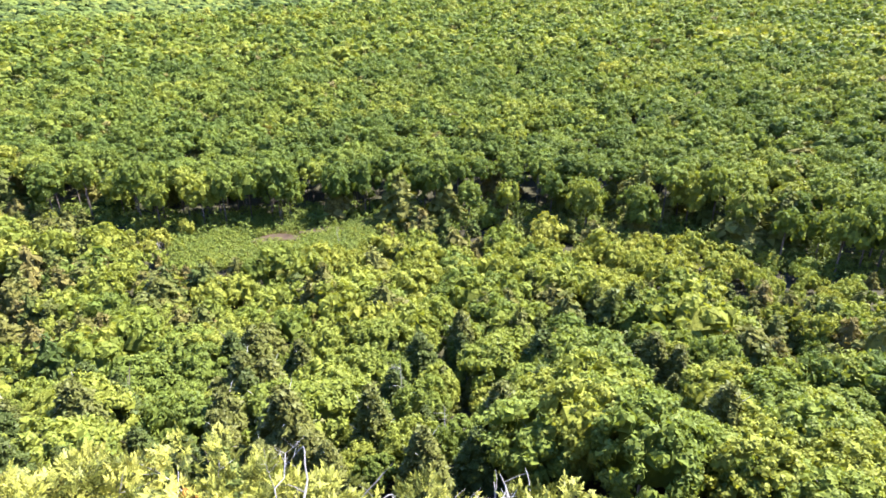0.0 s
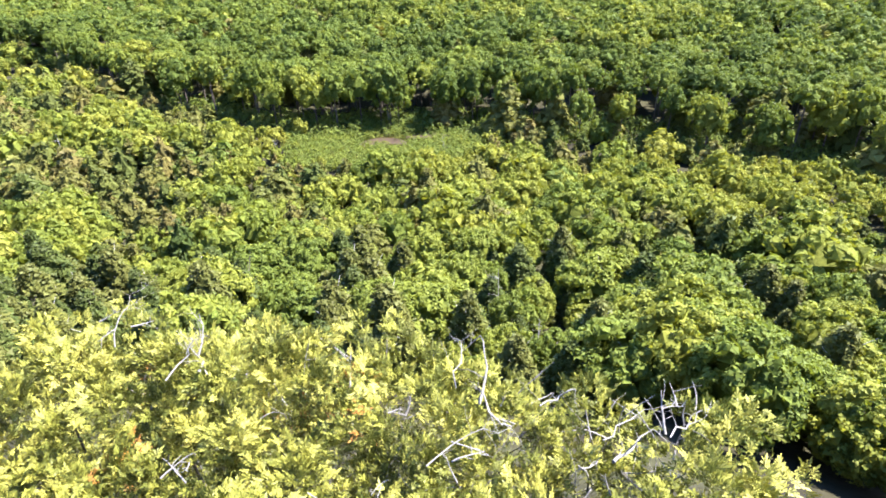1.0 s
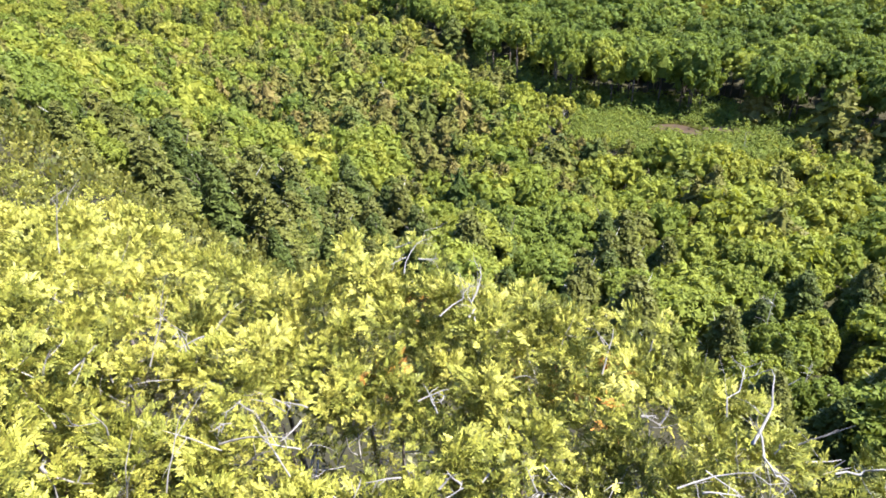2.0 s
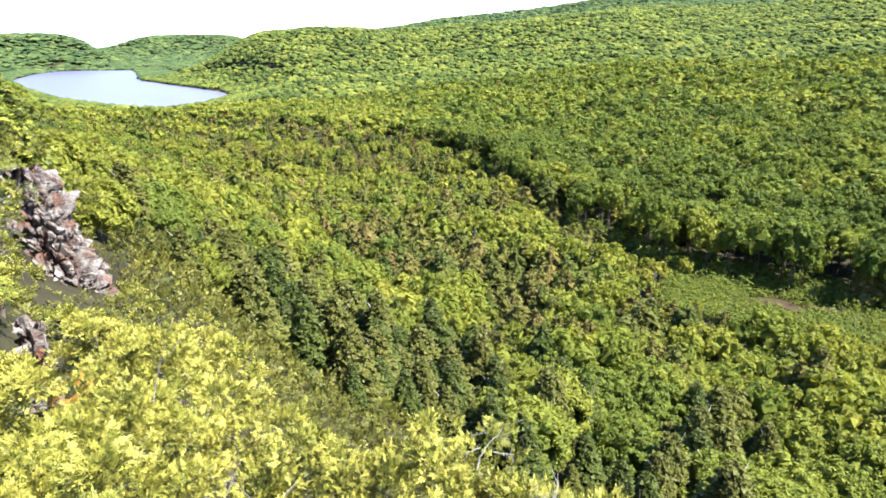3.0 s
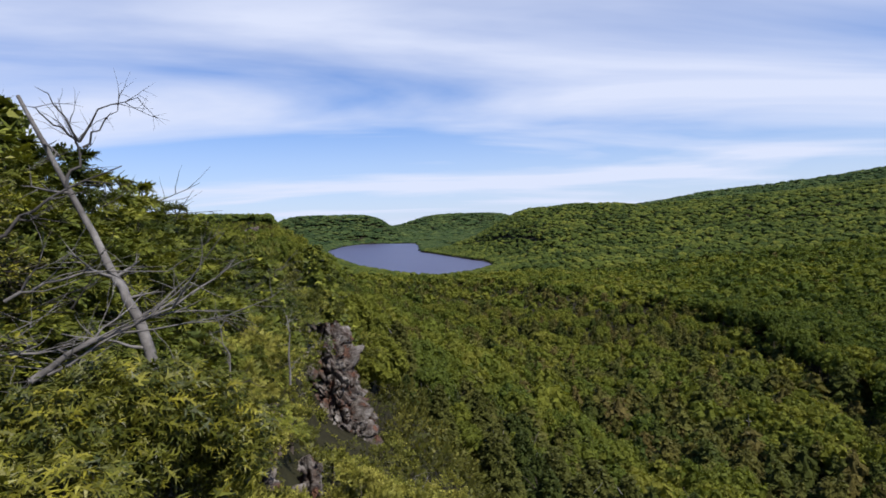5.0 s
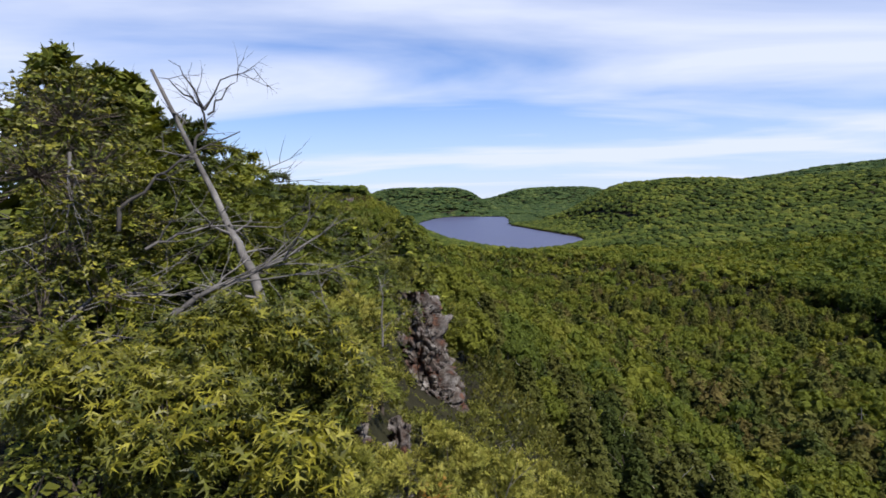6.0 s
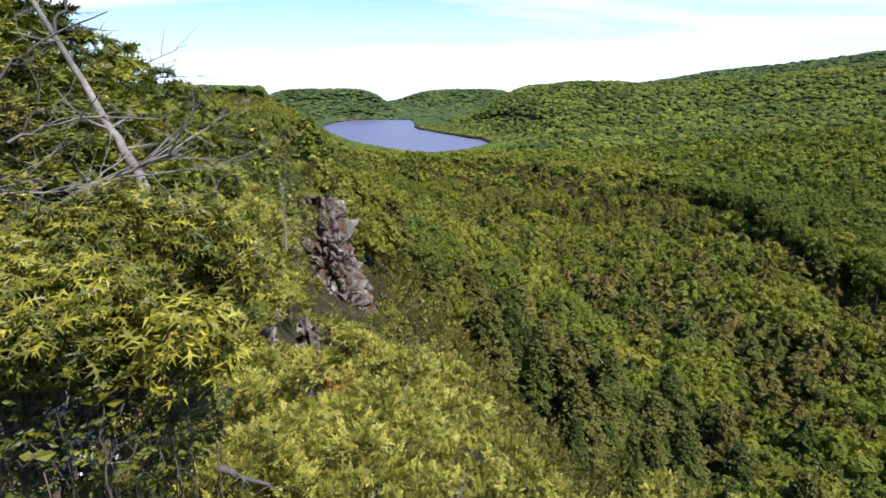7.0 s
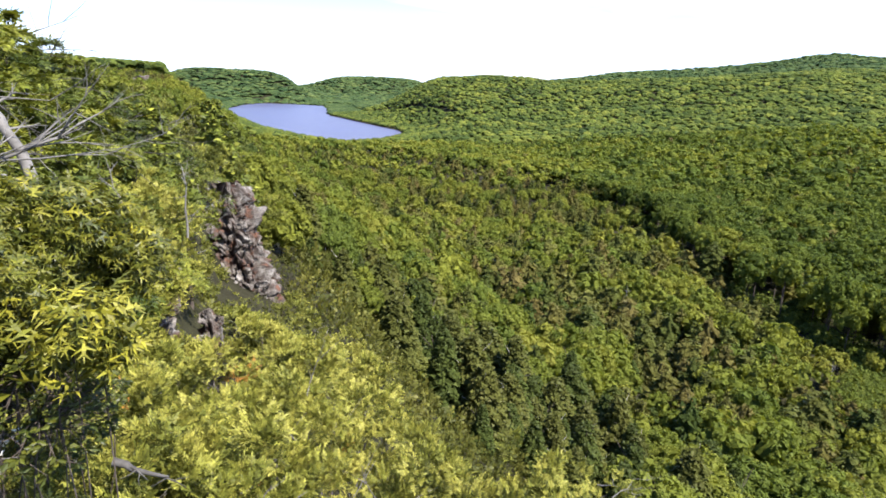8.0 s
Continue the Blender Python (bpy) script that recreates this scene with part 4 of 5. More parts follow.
def pad_conifer(at, radius, tall, count, size, seed, name, label, mat, tint=(0.45, 0.25), bare=6, group=""):
    """A stunted conifer with its top at `at`: flat, drooping boughs in layers, dark between, and dead twigs below."""
    r = np.random.RandomState(seed)
    at = np.array(at, float)
    base_z = min(ground_at(at[0], at[1]), at[2] - tall * 0.9)
    thing = empty(name, (at[0], at[1], base_z))
    top = at[2] - base_z
    L = Limbs()
    line = wander(r, (0, 0, -0.15), (r.uniform(-0.08, 0.08), r.uniform(-0.08, 0.08), 1), top + 0.1, 8, 0.08)
    line[:, :2] -= line[-1, :2] * np.linspace(0, 1, len(line))[:, None] ** 1.5
    L.add(line, np.linspace(0.02 + tall * 0.012, 0.005, 9), 7)
    part("trunk", L.mesh("trunk", mat_bark), thing)
    boughs = int(24 + 6 * tall)
    P, A, N, H = [], [], [], []
    each = max(8, count // boughs)
    for k in range(boughs):
        f = ((k + 0.5) / boughs) ** 0.85
        tiers = max(5, int(4 + 2.2 * tall))
        z = top - (np.floor(f * tiers) + r.uniform(0.1, 0.5)) / tiers * min(tall, top) * 0.95
        a = k * 2.4 + r.uniform(-0.5, 0.5)
        l = radius * (0.18 + 0.95 * f ** 0.7) * r.uniform(0.55, 1.15)
        d, e = np.array([math.cos(a), math.sin(a), 0]), np.array([-math.sin(a), math.cos(a), 0])
        lift, hue = r.uniform(-0.15, 0.45), r.normal(*tint)
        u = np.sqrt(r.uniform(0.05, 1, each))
        w = r.normal(0, 0.20, each) * (1.25 - 0.6 * u) * l
        q = d * (u * l)[:, None] + e * w[:, None] + np.array([0, 0, 1.0]) * (z + l * lift * u - 0.35 * l * u ** 2 + r.normal(0, 0.03, each) * l - 0.15 * np.abs(w))[:, None]
        P.append(q)
        A.append(d * 0.7 + e * (np.sign(w) * 0.5)[:, None] + r.normal(0, 0.4, (each, 3)))
        N.append(r.normal(0, 0.3, (each, 3)) + np.array([0, 0, 1.0]) - 0.1 * d)
        # Tint runs lighter from the trunk out to the bough's tip.
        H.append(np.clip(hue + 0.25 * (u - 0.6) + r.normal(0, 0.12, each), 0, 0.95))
    P, A, N, H = (np.concatenate(q) for q in (P, A, N, H))
    v = spread(TUFT, P, A, N, size * r.uniform(0.5, 1.1, len(P)))
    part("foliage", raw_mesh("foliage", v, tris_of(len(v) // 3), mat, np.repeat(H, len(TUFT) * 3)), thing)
    for k in range(bare):
        B = Limbs()
        a, st = r.uniform(0, 6.283), line[r.randint(2, 8)]
        ln = radius * r.uniform(0.7, 1.3)
        w = wander(r, st, (math.cos(a), math.sin(a), r.uniform(-0.1, 0.6)), ln, 6, 0.25)
        B.add(w, np.linspace(0.014, 0.003, 7) * (0.5 + 0.25 * tall), 5)
        for j in (2, 3, 4, 5):
            B.add(wander(r, w[j], w[j] - w[j - 1] + r.normal(0, ln * 0.12, 3), ln * r.uniform(0.25, 0.5), 4, 0.3), np.array([0.006, 0.005, 0.004, 0.003, 0.001]) * (0.5 + 0.25 * tall), 4)
        part("dead_branch", B.mesh("dead_branch", mat_limb), thing, "grey dead branch between the boughs")
    return tagged(thing, label, "tree", group)


# cedars crowding the brink below the ledge: (heading, reach, crown radius) row by row
RIM = [(-21, 6.3, 0.9), (-12, 6.1, 0.95), (-4, 5.5, 0.9), (5, 5.2, 0.8), (14, 4.25, 0.75), (24, 4.1, 0.8), (33, 3.9, 0.8), (44, 3.35, 0.75), (55, 3.0, 0.7), (68, 2.75, 0.65), (82, 2.65, 0.62), (97, 2.6, 0.62)]
MIDDLE = [(-25, 4.6, 0.75), (-14, 4.6, 0.85), (-1, 4.1, 0.85), (13, 3.2, 0.75), (28, 2.9, 0.75), (45, 2.35, 0.7), (63, 2.0, 0.6), (84, 1.9, 0.6)]
FRONT = [(78, 1.75, 0.5), (100, 2.0, 0.55), (108, 2.5, 0.6), (-19, 3.7, 0.75), (-8, 3.2, 0.75), (10, 2.3, 0.65), (33, 1.95, 0.6), (58, 1.5, 0.5)]
seed = 900
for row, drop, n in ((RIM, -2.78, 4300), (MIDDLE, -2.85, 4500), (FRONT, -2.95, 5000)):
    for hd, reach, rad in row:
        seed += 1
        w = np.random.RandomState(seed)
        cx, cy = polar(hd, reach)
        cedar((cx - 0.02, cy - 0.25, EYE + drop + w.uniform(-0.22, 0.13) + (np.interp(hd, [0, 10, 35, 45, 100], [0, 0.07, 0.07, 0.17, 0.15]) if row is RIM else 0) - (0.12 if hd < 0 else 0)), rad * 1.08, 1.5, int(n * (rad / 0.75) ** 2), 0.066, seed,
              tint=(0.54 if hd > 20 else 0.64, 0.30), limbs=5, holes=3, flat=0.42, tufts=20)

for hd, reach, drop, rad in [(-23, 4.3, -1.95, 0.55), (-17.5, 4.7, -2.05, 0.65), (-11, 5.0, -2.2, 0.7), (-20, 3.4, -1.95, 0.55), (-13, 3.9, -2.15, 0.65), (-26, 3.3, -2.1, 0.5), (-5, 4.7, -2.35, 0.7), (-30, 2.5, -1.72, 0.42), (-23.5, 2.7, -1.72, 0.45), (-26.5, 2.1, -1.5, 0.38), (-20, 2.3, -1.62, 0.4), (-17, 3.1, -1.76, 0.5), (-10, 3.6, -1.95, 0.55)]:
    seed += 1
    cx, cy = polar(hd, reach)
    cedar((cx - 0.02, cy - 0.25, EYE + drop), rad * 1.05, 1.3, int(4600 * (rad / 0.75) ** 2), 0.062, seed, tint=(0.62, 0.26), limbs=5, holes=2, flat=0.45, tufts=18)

# bleached sticks lying in the open places
stick = np.random.RandomState(41)
for q in PITS:
    for k in range(3):
        way = stick.normal(0, 1, 3) * np.array([1, 1, 0.5]) + np.array([0, 0, 0.5])
        ln = q[3] * stick.uniform(0.6, 1.2)
        st = q[:3] - way / np.linalg.norm(way) * ln * 0.5 + stick.normal(0, 0.4, 3) * q[3] * np.array([1, 1, 0.4]) - np.array([0, 0, 0.2])
        thing = empty("dead_stick", st)
        B = Limbs()
        w = wander(stick, np.zeros(3), way, ln, 5, 0.22)
        B.add(w, np.linspace(0.007, 0.002, 6) * stick.uniform(0.5, 1.2), 5)
        part("stem", B.mesh("stem", mat_dead), thing)
        for j in (2, 3, 4):
            T = Limbs()
            T.add(wander(stick, w[j], w[j] - w[j - 1] + stick.normal(0, 0.05, 3), ln * 0.35, 3, 0.3), [0.003, 0.003, 0.002, 0.001], 4)
            part("twig", T.mesh("twig", mat_dead), thing)
        tagged(thing, "bleached dead stick caught among the cedar boughs", "stick", "dead sticks in the cedars")

# bushes and stunted conifers climbing the escarpment beside the ledge: heading, height angle, distance, radius
SCRUB = "stunted dark green conifer clinging to the rocky slope"
LIGHT = "yellow-green juniper bush on the rocky slope"
SLOPE = [
    (-16.0, -7.8, 13, 1.0), (-11.8, -8.0, 26, 1.6), (-19.1, -9.1, 9.5, 0.8), (-13.4, -10.1, 20, 0.9), (-13.0, -14.4, 24, 1.2),
    (-18.0, -16.4, 9.5, 0.6), (-16.8, -21.5, 10, 0.6), (-8.0, -20.2, 27, 1.5),
    (-5.9, -21.3, 32, 1.8), (-8.5, -6.0, 44, 1.7), (-5.5, -9.9, 48, 2.0), (-3.6, -20.3, 36, 2.0), (-2.6, -23.4, 30, 1.8),
    (-5.5, -25.7, 20, 1.2), (-14.9, -0.5, 60, 3.0), (-12.4, -2.7, 50, 2.6),
    (-10.7, -5.4, 38, 1.6), (-5.7, -21.8, 18, 1.0), (-1.8, -22.5, 20, 1.2),
    (1.6, -23.6, 22, 1.3), (-3.5, -24.4, 14, 0.9), (0.4, -25.5, 14, 0.9), (4.3, -26.0, 18, 1.2),
    (-10.4, -16.0, 36, 1.0), (-9.7, -18.0, 35, 1.1), (-11.4, -13.8, 36, 0.9), (-8.8, -19.6, 36, 1.0), (-11.6, -17.3, 30, 1.0), (-10.4, -19.6, 30, 1.0), (-12.2, -11.4, 34, 0.9),
    (-6.3, -20.6, 38, 1.5), (-4.4, -21.0, 39, 1.6), (-8.4, -22.6, 35, 1.5), (-6.0, -23.5, 33, 1.6), (-3.4, -18.8, 42, 1.6), (-9.9, -20.3, 30, 1.2),
    (-12.9, -22.8, 15, 0.6), (-17.7, -22.3, 8, 0.5), (-15.1, -15.5, 15, 0.7),
]
# dark stunted conifers: heading, height angle of the top, distance
STUNTED = [
    (-34.9, 11.6, 6.5), (-32.4, 8.7, 7.5), (-30.8, 8.5, 8.5), (-29.1, 7.9, 9.5), (-27.1, 7.4, 10.5),
    (-24.9, 5.7, 12), (-23.0, 4.8, 14), (-20.9, 3.1, 16), (-19.1, 1.9, 18), (-17.3, 0.5, 22),
    (-15.4, -0.9, 26), (-13.2, -2.6, 30), (-34.6, 4.9, 5.8), (-31.7, 4.5, 7), (-28.8, 3.4, 8),
    (-26.0, 1.8, 9.5), (-23.2, 0.5, 11), (-20.5, -0.8, 13), (-17.7, -1.9, 16), (-14.8, -3.3, 26),
    (-36.5, 0.6, 5), (-33.3, 0.1, 5.6), (-30.3, -1.4, 6.5), (-27.0, -2.5, 7.5),
    (-24.0, -3.9, 9), (-20.3, -4.6, 10), (-17.0, -5.5, 13), (-35.6, -4.2, 4.8),
    (-31.9, -5.0, 5.2), (-27.8, -6.3, 6), (-22.4, -7.2, 7.5), (-18.6, -8.0, 9),
]
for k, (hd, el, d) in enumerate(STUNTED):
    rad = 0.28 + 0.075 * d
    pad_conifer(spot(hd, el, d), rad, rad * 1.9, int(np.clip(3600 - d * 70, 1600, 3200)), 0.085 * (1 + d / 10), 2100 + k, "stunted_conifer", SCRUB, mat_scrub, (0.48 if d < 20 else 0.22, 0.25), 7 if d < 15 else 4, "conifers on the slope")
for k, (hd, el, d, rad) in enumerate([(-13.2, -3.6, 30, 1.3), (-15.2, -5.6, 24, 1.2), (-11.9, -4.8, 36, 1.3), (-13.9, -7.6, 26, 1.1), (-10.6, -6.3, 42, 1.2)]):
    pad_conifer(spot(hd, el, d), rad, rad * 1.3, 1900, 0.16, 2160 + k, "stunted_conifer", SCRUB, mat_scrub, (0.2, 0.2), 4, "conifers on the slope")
for k, (hd, el, d, rad) in enumerate(SLOPE):
    c = spot(hd, el, d)
    n = int(np.clip(3400 - d * 55, 1000, 3000))
    c[2] += rad * 0.4
    cedar(c, rad, rad * 1.9, int(n * (1.5 if d > 14 else 1)), 0.062 * (1 + d / 19), 2000 + k, "juniper_bush", LIGHT, SPRIG_SMALL if d > 14 else SPRIG, mat_cedar, (0.7 if d < 25 else 0.42, 0.26), 4 if d < 30 else 0, 0.42, "junipers on the slope", rust=0, tufts=17, holes=1 if d < 30 else 0)


# ---------------------------------------------------------------- the cliff
def crag(size, seed):
    """An angular block: a box with its corners knocked about and split off."""
    r = np.random.RandomState(seed)
    bm = bmesh.new()
    for i in (-1, 1):
        for j in (-1, 1):
            for k in (-1, 1):
                q = np.array([i, j, k]) * r.uniform(0.62, 1.0, 3)
                bm.verts.new(q * np.array(size) * 0.5)
                if r.uniform() < 0.6:
                    bm.verts.new(q * np.array(size) * 0.5 * np.where(r.uniform(0, 1, 3) < 0.4, 0.45, 1.0))
    bmesh.ops.convex_hull(bm, input=bm.verts)
    for v in [v for v in bm.verts if not v.link_faces]:
        bm.verts.remove(v)
    me = bpy.data.meshes.new("rock")
    bm.to_mesh(me)
    bm.free()
    me.materials.append(mat_rock)
    return me


CRAGS = [crag(s, 70 + k) for k, s in enumerate([(1.0, 1.0, 1.0), (1.0, 0.8, 1.5), (1.4, 1.0, 0.8), (0.8, 0.8, 1.3), (1.0, 1.2, 0.7), (0.7, 0.9, 1.7), (1.2, 0.9, 1.1), (0.9, 0.9, 0.6)])]
rr = np.random.RandomState(5)


def buttress(name, label, line, radii, cell, seed, loose=10):
    """A broken rock face down a line of places (heading, height angle, distance): split into tilted, offset facets with open joints."""
    r = np.random.RandomState(seed)
    pts = np.array([spot(*q) for q in line])
    thing = empty(name, pts[-1])
    rows = np.linspace(0, len(pts) - 1, max(24, int(len(pts) * 18)))
    centre = np.column_stack([np.interp(rows, np.arange(len(pts)), pts[:, k]) for k in range(3)])
    rad = np.interp(rows, np.arange(len(pts)), radii)
    ang = np.linspace(-1.75, 1.9, 110)
    out, side = np.array([0.70, -0.70, 0.10]), np.array([0.70, 0.70, 0.0])
    depth = np.concatenate([[0], np.cumsum(np.linalg.norm(np.diff(centre, axis=0), axis=1))])
    u, v = np.meshgrid(depth, ang * np.mean(radii), indexing="ij")
    n = int(u.max() * np.ptp(v) / cell ** 2 * 0.75) + 20
    su, sv = r.uniform(0, u.max(), n), r.uniform(v.min(), v.max(), n)
    off, tu, tv = r.uniform(-0.55, 0.45, n) * cell * 1.2, r.normal(0, 0.42, n), r.normal(0, 0.62, n)
    uu, vv = u, v

    def split(su_, sv_):
        d_ = np.maximum(np.abs(uu[..., None] - su_) * 0.6, np.abs(vv[..., None] - sv_))
        o_ = np.argsort(d_, -1)[..., :2]
        e_ = np.take_along_axis(d_, o_, -1)
        return o_[..., 0], e_[..., 1] - e_[..., 0]

    k0, gap = split(su + 0.0, sv)
    m_ = n * 3
    fu, fv, fo = r.uniform(0, u.max(), m_), r.uniform(v.min(), v.max(), m_), r.uniform(-0.12, 0.12, m_) * cell
    k1, gap1 = split(fu, fv)
    bulge = off[k0] + tu[k0] * (uu - su[k0]) + tv[k0] * (vv - sv[k0]) - 1.0 * cell * np.exp(-(gap / (0.14 * cell)) ** 2)
    bulge = bulge + fo[k1] - 0.16 * cell * np.exp(-(gap1 / (0.09 * cell)) ** 2) + r.normal(0, 0.015 * cell, u.shape)
    R = rad[:, None] + bulge
    P = centre[:, None] + R[..., None] * (np.cos(ang)[None, :, None] * out + np.sin(ang)[None, :, None] * side)
    P[..., 2] += 0.25 * bulge
    P = P - pts[-1]
    h, w = u.shape
    i, k = np.arange(h - 1)[:, None], np.arange(w - 1)[None]
    q = np.stack([i * w + k, (i + 1) * w + k, (i + 1) * w + k + 1, i * w + k + 1], -1).reshape(-1, 4)
    cap = [[0, j + 1, j] for j in range(1, w - 1)]
    part("rock_face", raw_mesh("rock_face", P.reshape(-1, 3), [q, np.array(cap)], mat_rock), thing)
    for j in range(loose):
        f = r.randint(0, h - 1)
        a = r.uniform(-1.2, 1.3)
        rock = part("rock", CRAGS[r.randint(len(CRAGS))], thing)
        s_ = cell * r.uniform(0.25, 0.6)
        rock.location = centre[f] - pts[-1] + (rad[f] * 0.98) * (math.cos(a) * out + math.sin(a) * side)
        rock.scale = (s_, s_ * r.uniform(0.7, 1.2), s_ * r.uniform(0.6, 1.3))
        rock.rotation_euler = (r.normal(0, 0.3), r.normal(0, 0.3), r.uniform(0, 6.28))
    return tagged(thing, label, "cliff", kind="structure")


buttress("cliff", "grey and rust-red broken rock cliff below the cedars",
         [(-8.6, -8.5, 41), (-8.4, -10.2, 40.7), (-8.1, -12.3, 40.3), (-7.8, -15.0, 40), (-7.0, -17.4, 39.6), (-6.9, -19.7, 39), (-7.4, -22.8, 38.5), (-8.1, -26.2, 38)],
         [1.1, 1.65, 1.8, 1.75, 2.0, 2.1, 2.0, 1.7], 0.56, 301, 40)
buttress("cliff_shoulder", "shadowed grey rock shoulder beside the cliff", [(-10.3, -8.2, 41.6), (-10.2, -9.9, 41.4), (-9.9, -12.8, 41), (-9.2, -16.0, 40.6), (-8.7, -19.1, 40), (-8.8, -22.2, 39.4)], [0.8, 1.4, 1.5, 1.5, 1.5, 1.4], 0.62, 305, 20)
buttress("cliff_spur", "dark fissured rock spur beside the cliff", [(-13.6, -14.7, 17), (-13.8, -16.7, 16.9), (-14.3, -19.2, 16.8), (-14.7, -22.6, 16.6)], [0.2, 0.28, 0.34, 0.34], 0.32, 302, 8)
buttress("cliff_pillar", "pale upright rock pillar under the cliff", [(-10.6, -19.5, 20), (-10.4, -21.5, 19.8), (-10.3, -23.5, 19.6), (-10.4, -26.5, 19.4)], [0.3, 0.4, 0.42, 0.42], 0.36, 303, 8)
buttress("rock_knob", "weathered grey rock knob above the trees", [(-14.6, 0.4, 330), (-14.5, -0.2, 329), (-14.5, -1.0, 328)], [3.0, 6.0, 7.5], 3.0, 304, 5)


# ---------------------------------------------------------------- dead wood
def dead_tree(name, label, line, thick, twigs, seed, size=1.0, taper=0.25, parent=None):
    """A bare stem along a few places, with broken side branches."""
    r = np.random.RandomState(seed)
    pts = np.array(line, float)
    fine = []
    for a, b in zip(pts[:-1], pts[1:]):
        for t in (0, 0.25, 0.5, 0.75):
            fine.append(a + (b - a) * t + r.normal(0, thick * 0.12, 3))
    fine.append(pts[-1])
    fine = np.array(fine) - pts[0]
    thing = empty(name, pts[0])
    L = Limbs()
    L.add(fine, np.linspace(thick, thick * taper, len(fine)), 9)
    part("trunk", L.mesh("trunk", mat_dead), thing)
    n = len(fine)
    for k in range(twigs):
        B = Limbs()
        i = r.randint(int(n * 0.15), n - 1)
        a = r.uniform(0, 6.283)
        ln = size * r.uniform(0.35, 1.0)
        w = wander(r, fine[i], (math.cos(a), math.sin(a), r.uniform(-0.2, 0.7)), ln, 5, 0.28)
        B.add(w, np.linspace(thick * 0.3, thick * 0.05, 6), 5)
        for j in (2, 3, 4):
            B.add(wander(r, w[j], (w[j] - w[j - 1]) * 4 / ln + r.normal(0, 0.7, 3), ln * 0.4, 3, 0.3), np.linspace(thick * 0.12, thick * 0.02, 4), 4)
        part("branch", B.mesh("branch", mat_dead), thing)
    return tagged(thing, label, "dead tree")


leaning = [spot(-21.1, -9.3, 5.0), spot(-23.2, -5.4, 5.05), spot(-24.8, -1.9, 5.15), spot(-27.4, 4.8, 5.35), spot(-30.4, 11.8, 5.6)]
leaning[0][2] -= 0.5
dead_tree("dead_leaning_tree", "bleached bare trunk leaning out from the slope", leaning, 0.046, 7, 31, 0.6, 0.28)


def bare_limb(label, ways, thick, seed, twigs=3, reach=0.45, mat=mat_dead):
    """A dead limb of several forks: each fork a list of places."""
    r = np.random.RandomState(seed)
    thing = empty("dead_limb", ways[0][0])
    o = np.array(ways[0][0])
    for k, way in enumerate(ways):
        B = Limbs()
        pts = np.array(way) - o
        fine = [pts[0]]
        for a, b in zip(pts[:-1], pts[1:]):
            for t in (0.33, 0.67, 1.0):
                fine.append(a + (b - a) * t + r.normal(0, 0.012, 3))
        fine = np.array(fine)
        th = thick if k == 0 else thick * (0.62 if k == 1 else 0.5)
        B.add(fine, np.linspace(th, th * (0.7 if k == 1 else 0.22), len(fine)), 7)
        fork = part("fork", B.mesh("fork", mat), thing)
        for j in range(twigs):
            B = Limbs()
            i = r.randint(1, len(fine))
            d = fine[i] - fine[i - 1]
            w = wander(r, fine[i], d / np.linalg.norm(d) + r.normal(0, 0.65, 3), reach * r.uniform(0.4, 1.0), 5, 0.3)
            B.add(w, np.linspace(th * 0.35, th * 0.06, 6), 5)
            B.add(wander(r, w[2], r.normal(0, 1, 3) + (w[3] - w[2]) * 8, reach * 0.35, 3, 0.3), np.linspace(th * 0.2, th * 0.05, 4), 4)
            B.add(wander(r, w[3], r.normal(0, 1, 3) + (w[3] - w[2]) * 8, reach * 0.3, 3, 0.3), np.linspace(th * 0.18, th * 0.05, 4), 4)
            part("twig", B.mesh("twig", mat), fork)
    return tagged(thing, label, "branch")


d0 = 4.4
limb = [spot(-33.7, -1.2, d0), spot(-33.4, 0.6, d0), spot(-30.6, 3.0, d0), spot(-27.5, 5.4, d0), spot(-23.7, 7.0, d0)]
bare_limb("forked dead limb bare against the sky", [
    limb,
    [limb[3], spot(-26.6, 7.3, d0), spot(-26.5, 8.9, d0)],
    [spot(-26.5, 8.8, d0), spot(-27.3, 10.8, d0), spot(-28.8, 12.7, d0)],
    [spot(-26.5, 8.8, d0), spot(-25.1, 11.3, d0), spot(-22.4, 12.5, d0)],
    [spot(-26.5, 8.9, d0), spot(-28.1, 10.2, d0), spot(-30.1, 11.4, d0)],
    [spot(-26.3, 8.4, d0), spot(-25.2, 10.0, d0), spot(-23.9, 11.4, d0)],
    [spot(-30.6, 3.0, d0), spot(-29.2, 3.1, d0 - 0.1)]], 0.016, 5, 4, 0.32, mat_limb)
d0 = 4.1
bare_limb("heap of grey dead branches on the slope", [
    [spot(-30.6, -8.8, d0), spot(-26.5, -6.6, d0), spot(-23.9, -5.6, d0), spot(-19.3, -3.6, d0)],
    [spot(-38.3, -8.7, d0), spot(-35.9, -6.4, d0), spot(-32.4, -6.4, d0)],
    [spot(-35.9, -6.4, d0), spot(-31.2, -6.7, d0), spot(-27.4, -7.0, d0)],
    [spot(-29.5, -8.5, d0), spot(-24.7, -6.0, d0), spot(-17.5, -5.9, d0)],
    [spot(-31.8, -2.8, d0), spot(-29.3, -1.7, d0), spot(-25.5, -0.9, d0), spot(-21.0, -1.4, d0)],
    [spot(-37.2, -8.5, d0 - 0.3), spot(-35.8, -9.1, d0 - 0.3), spot(-33.8, -11.4, d0 - 0.4)],
    [spot(-36.7, 5.2, d0), spot(-36.7, 2.3, d0), spot(-37.4, -1.0, d0)]], 0.021, 6, 9, 0.6)
d0 = 2.9
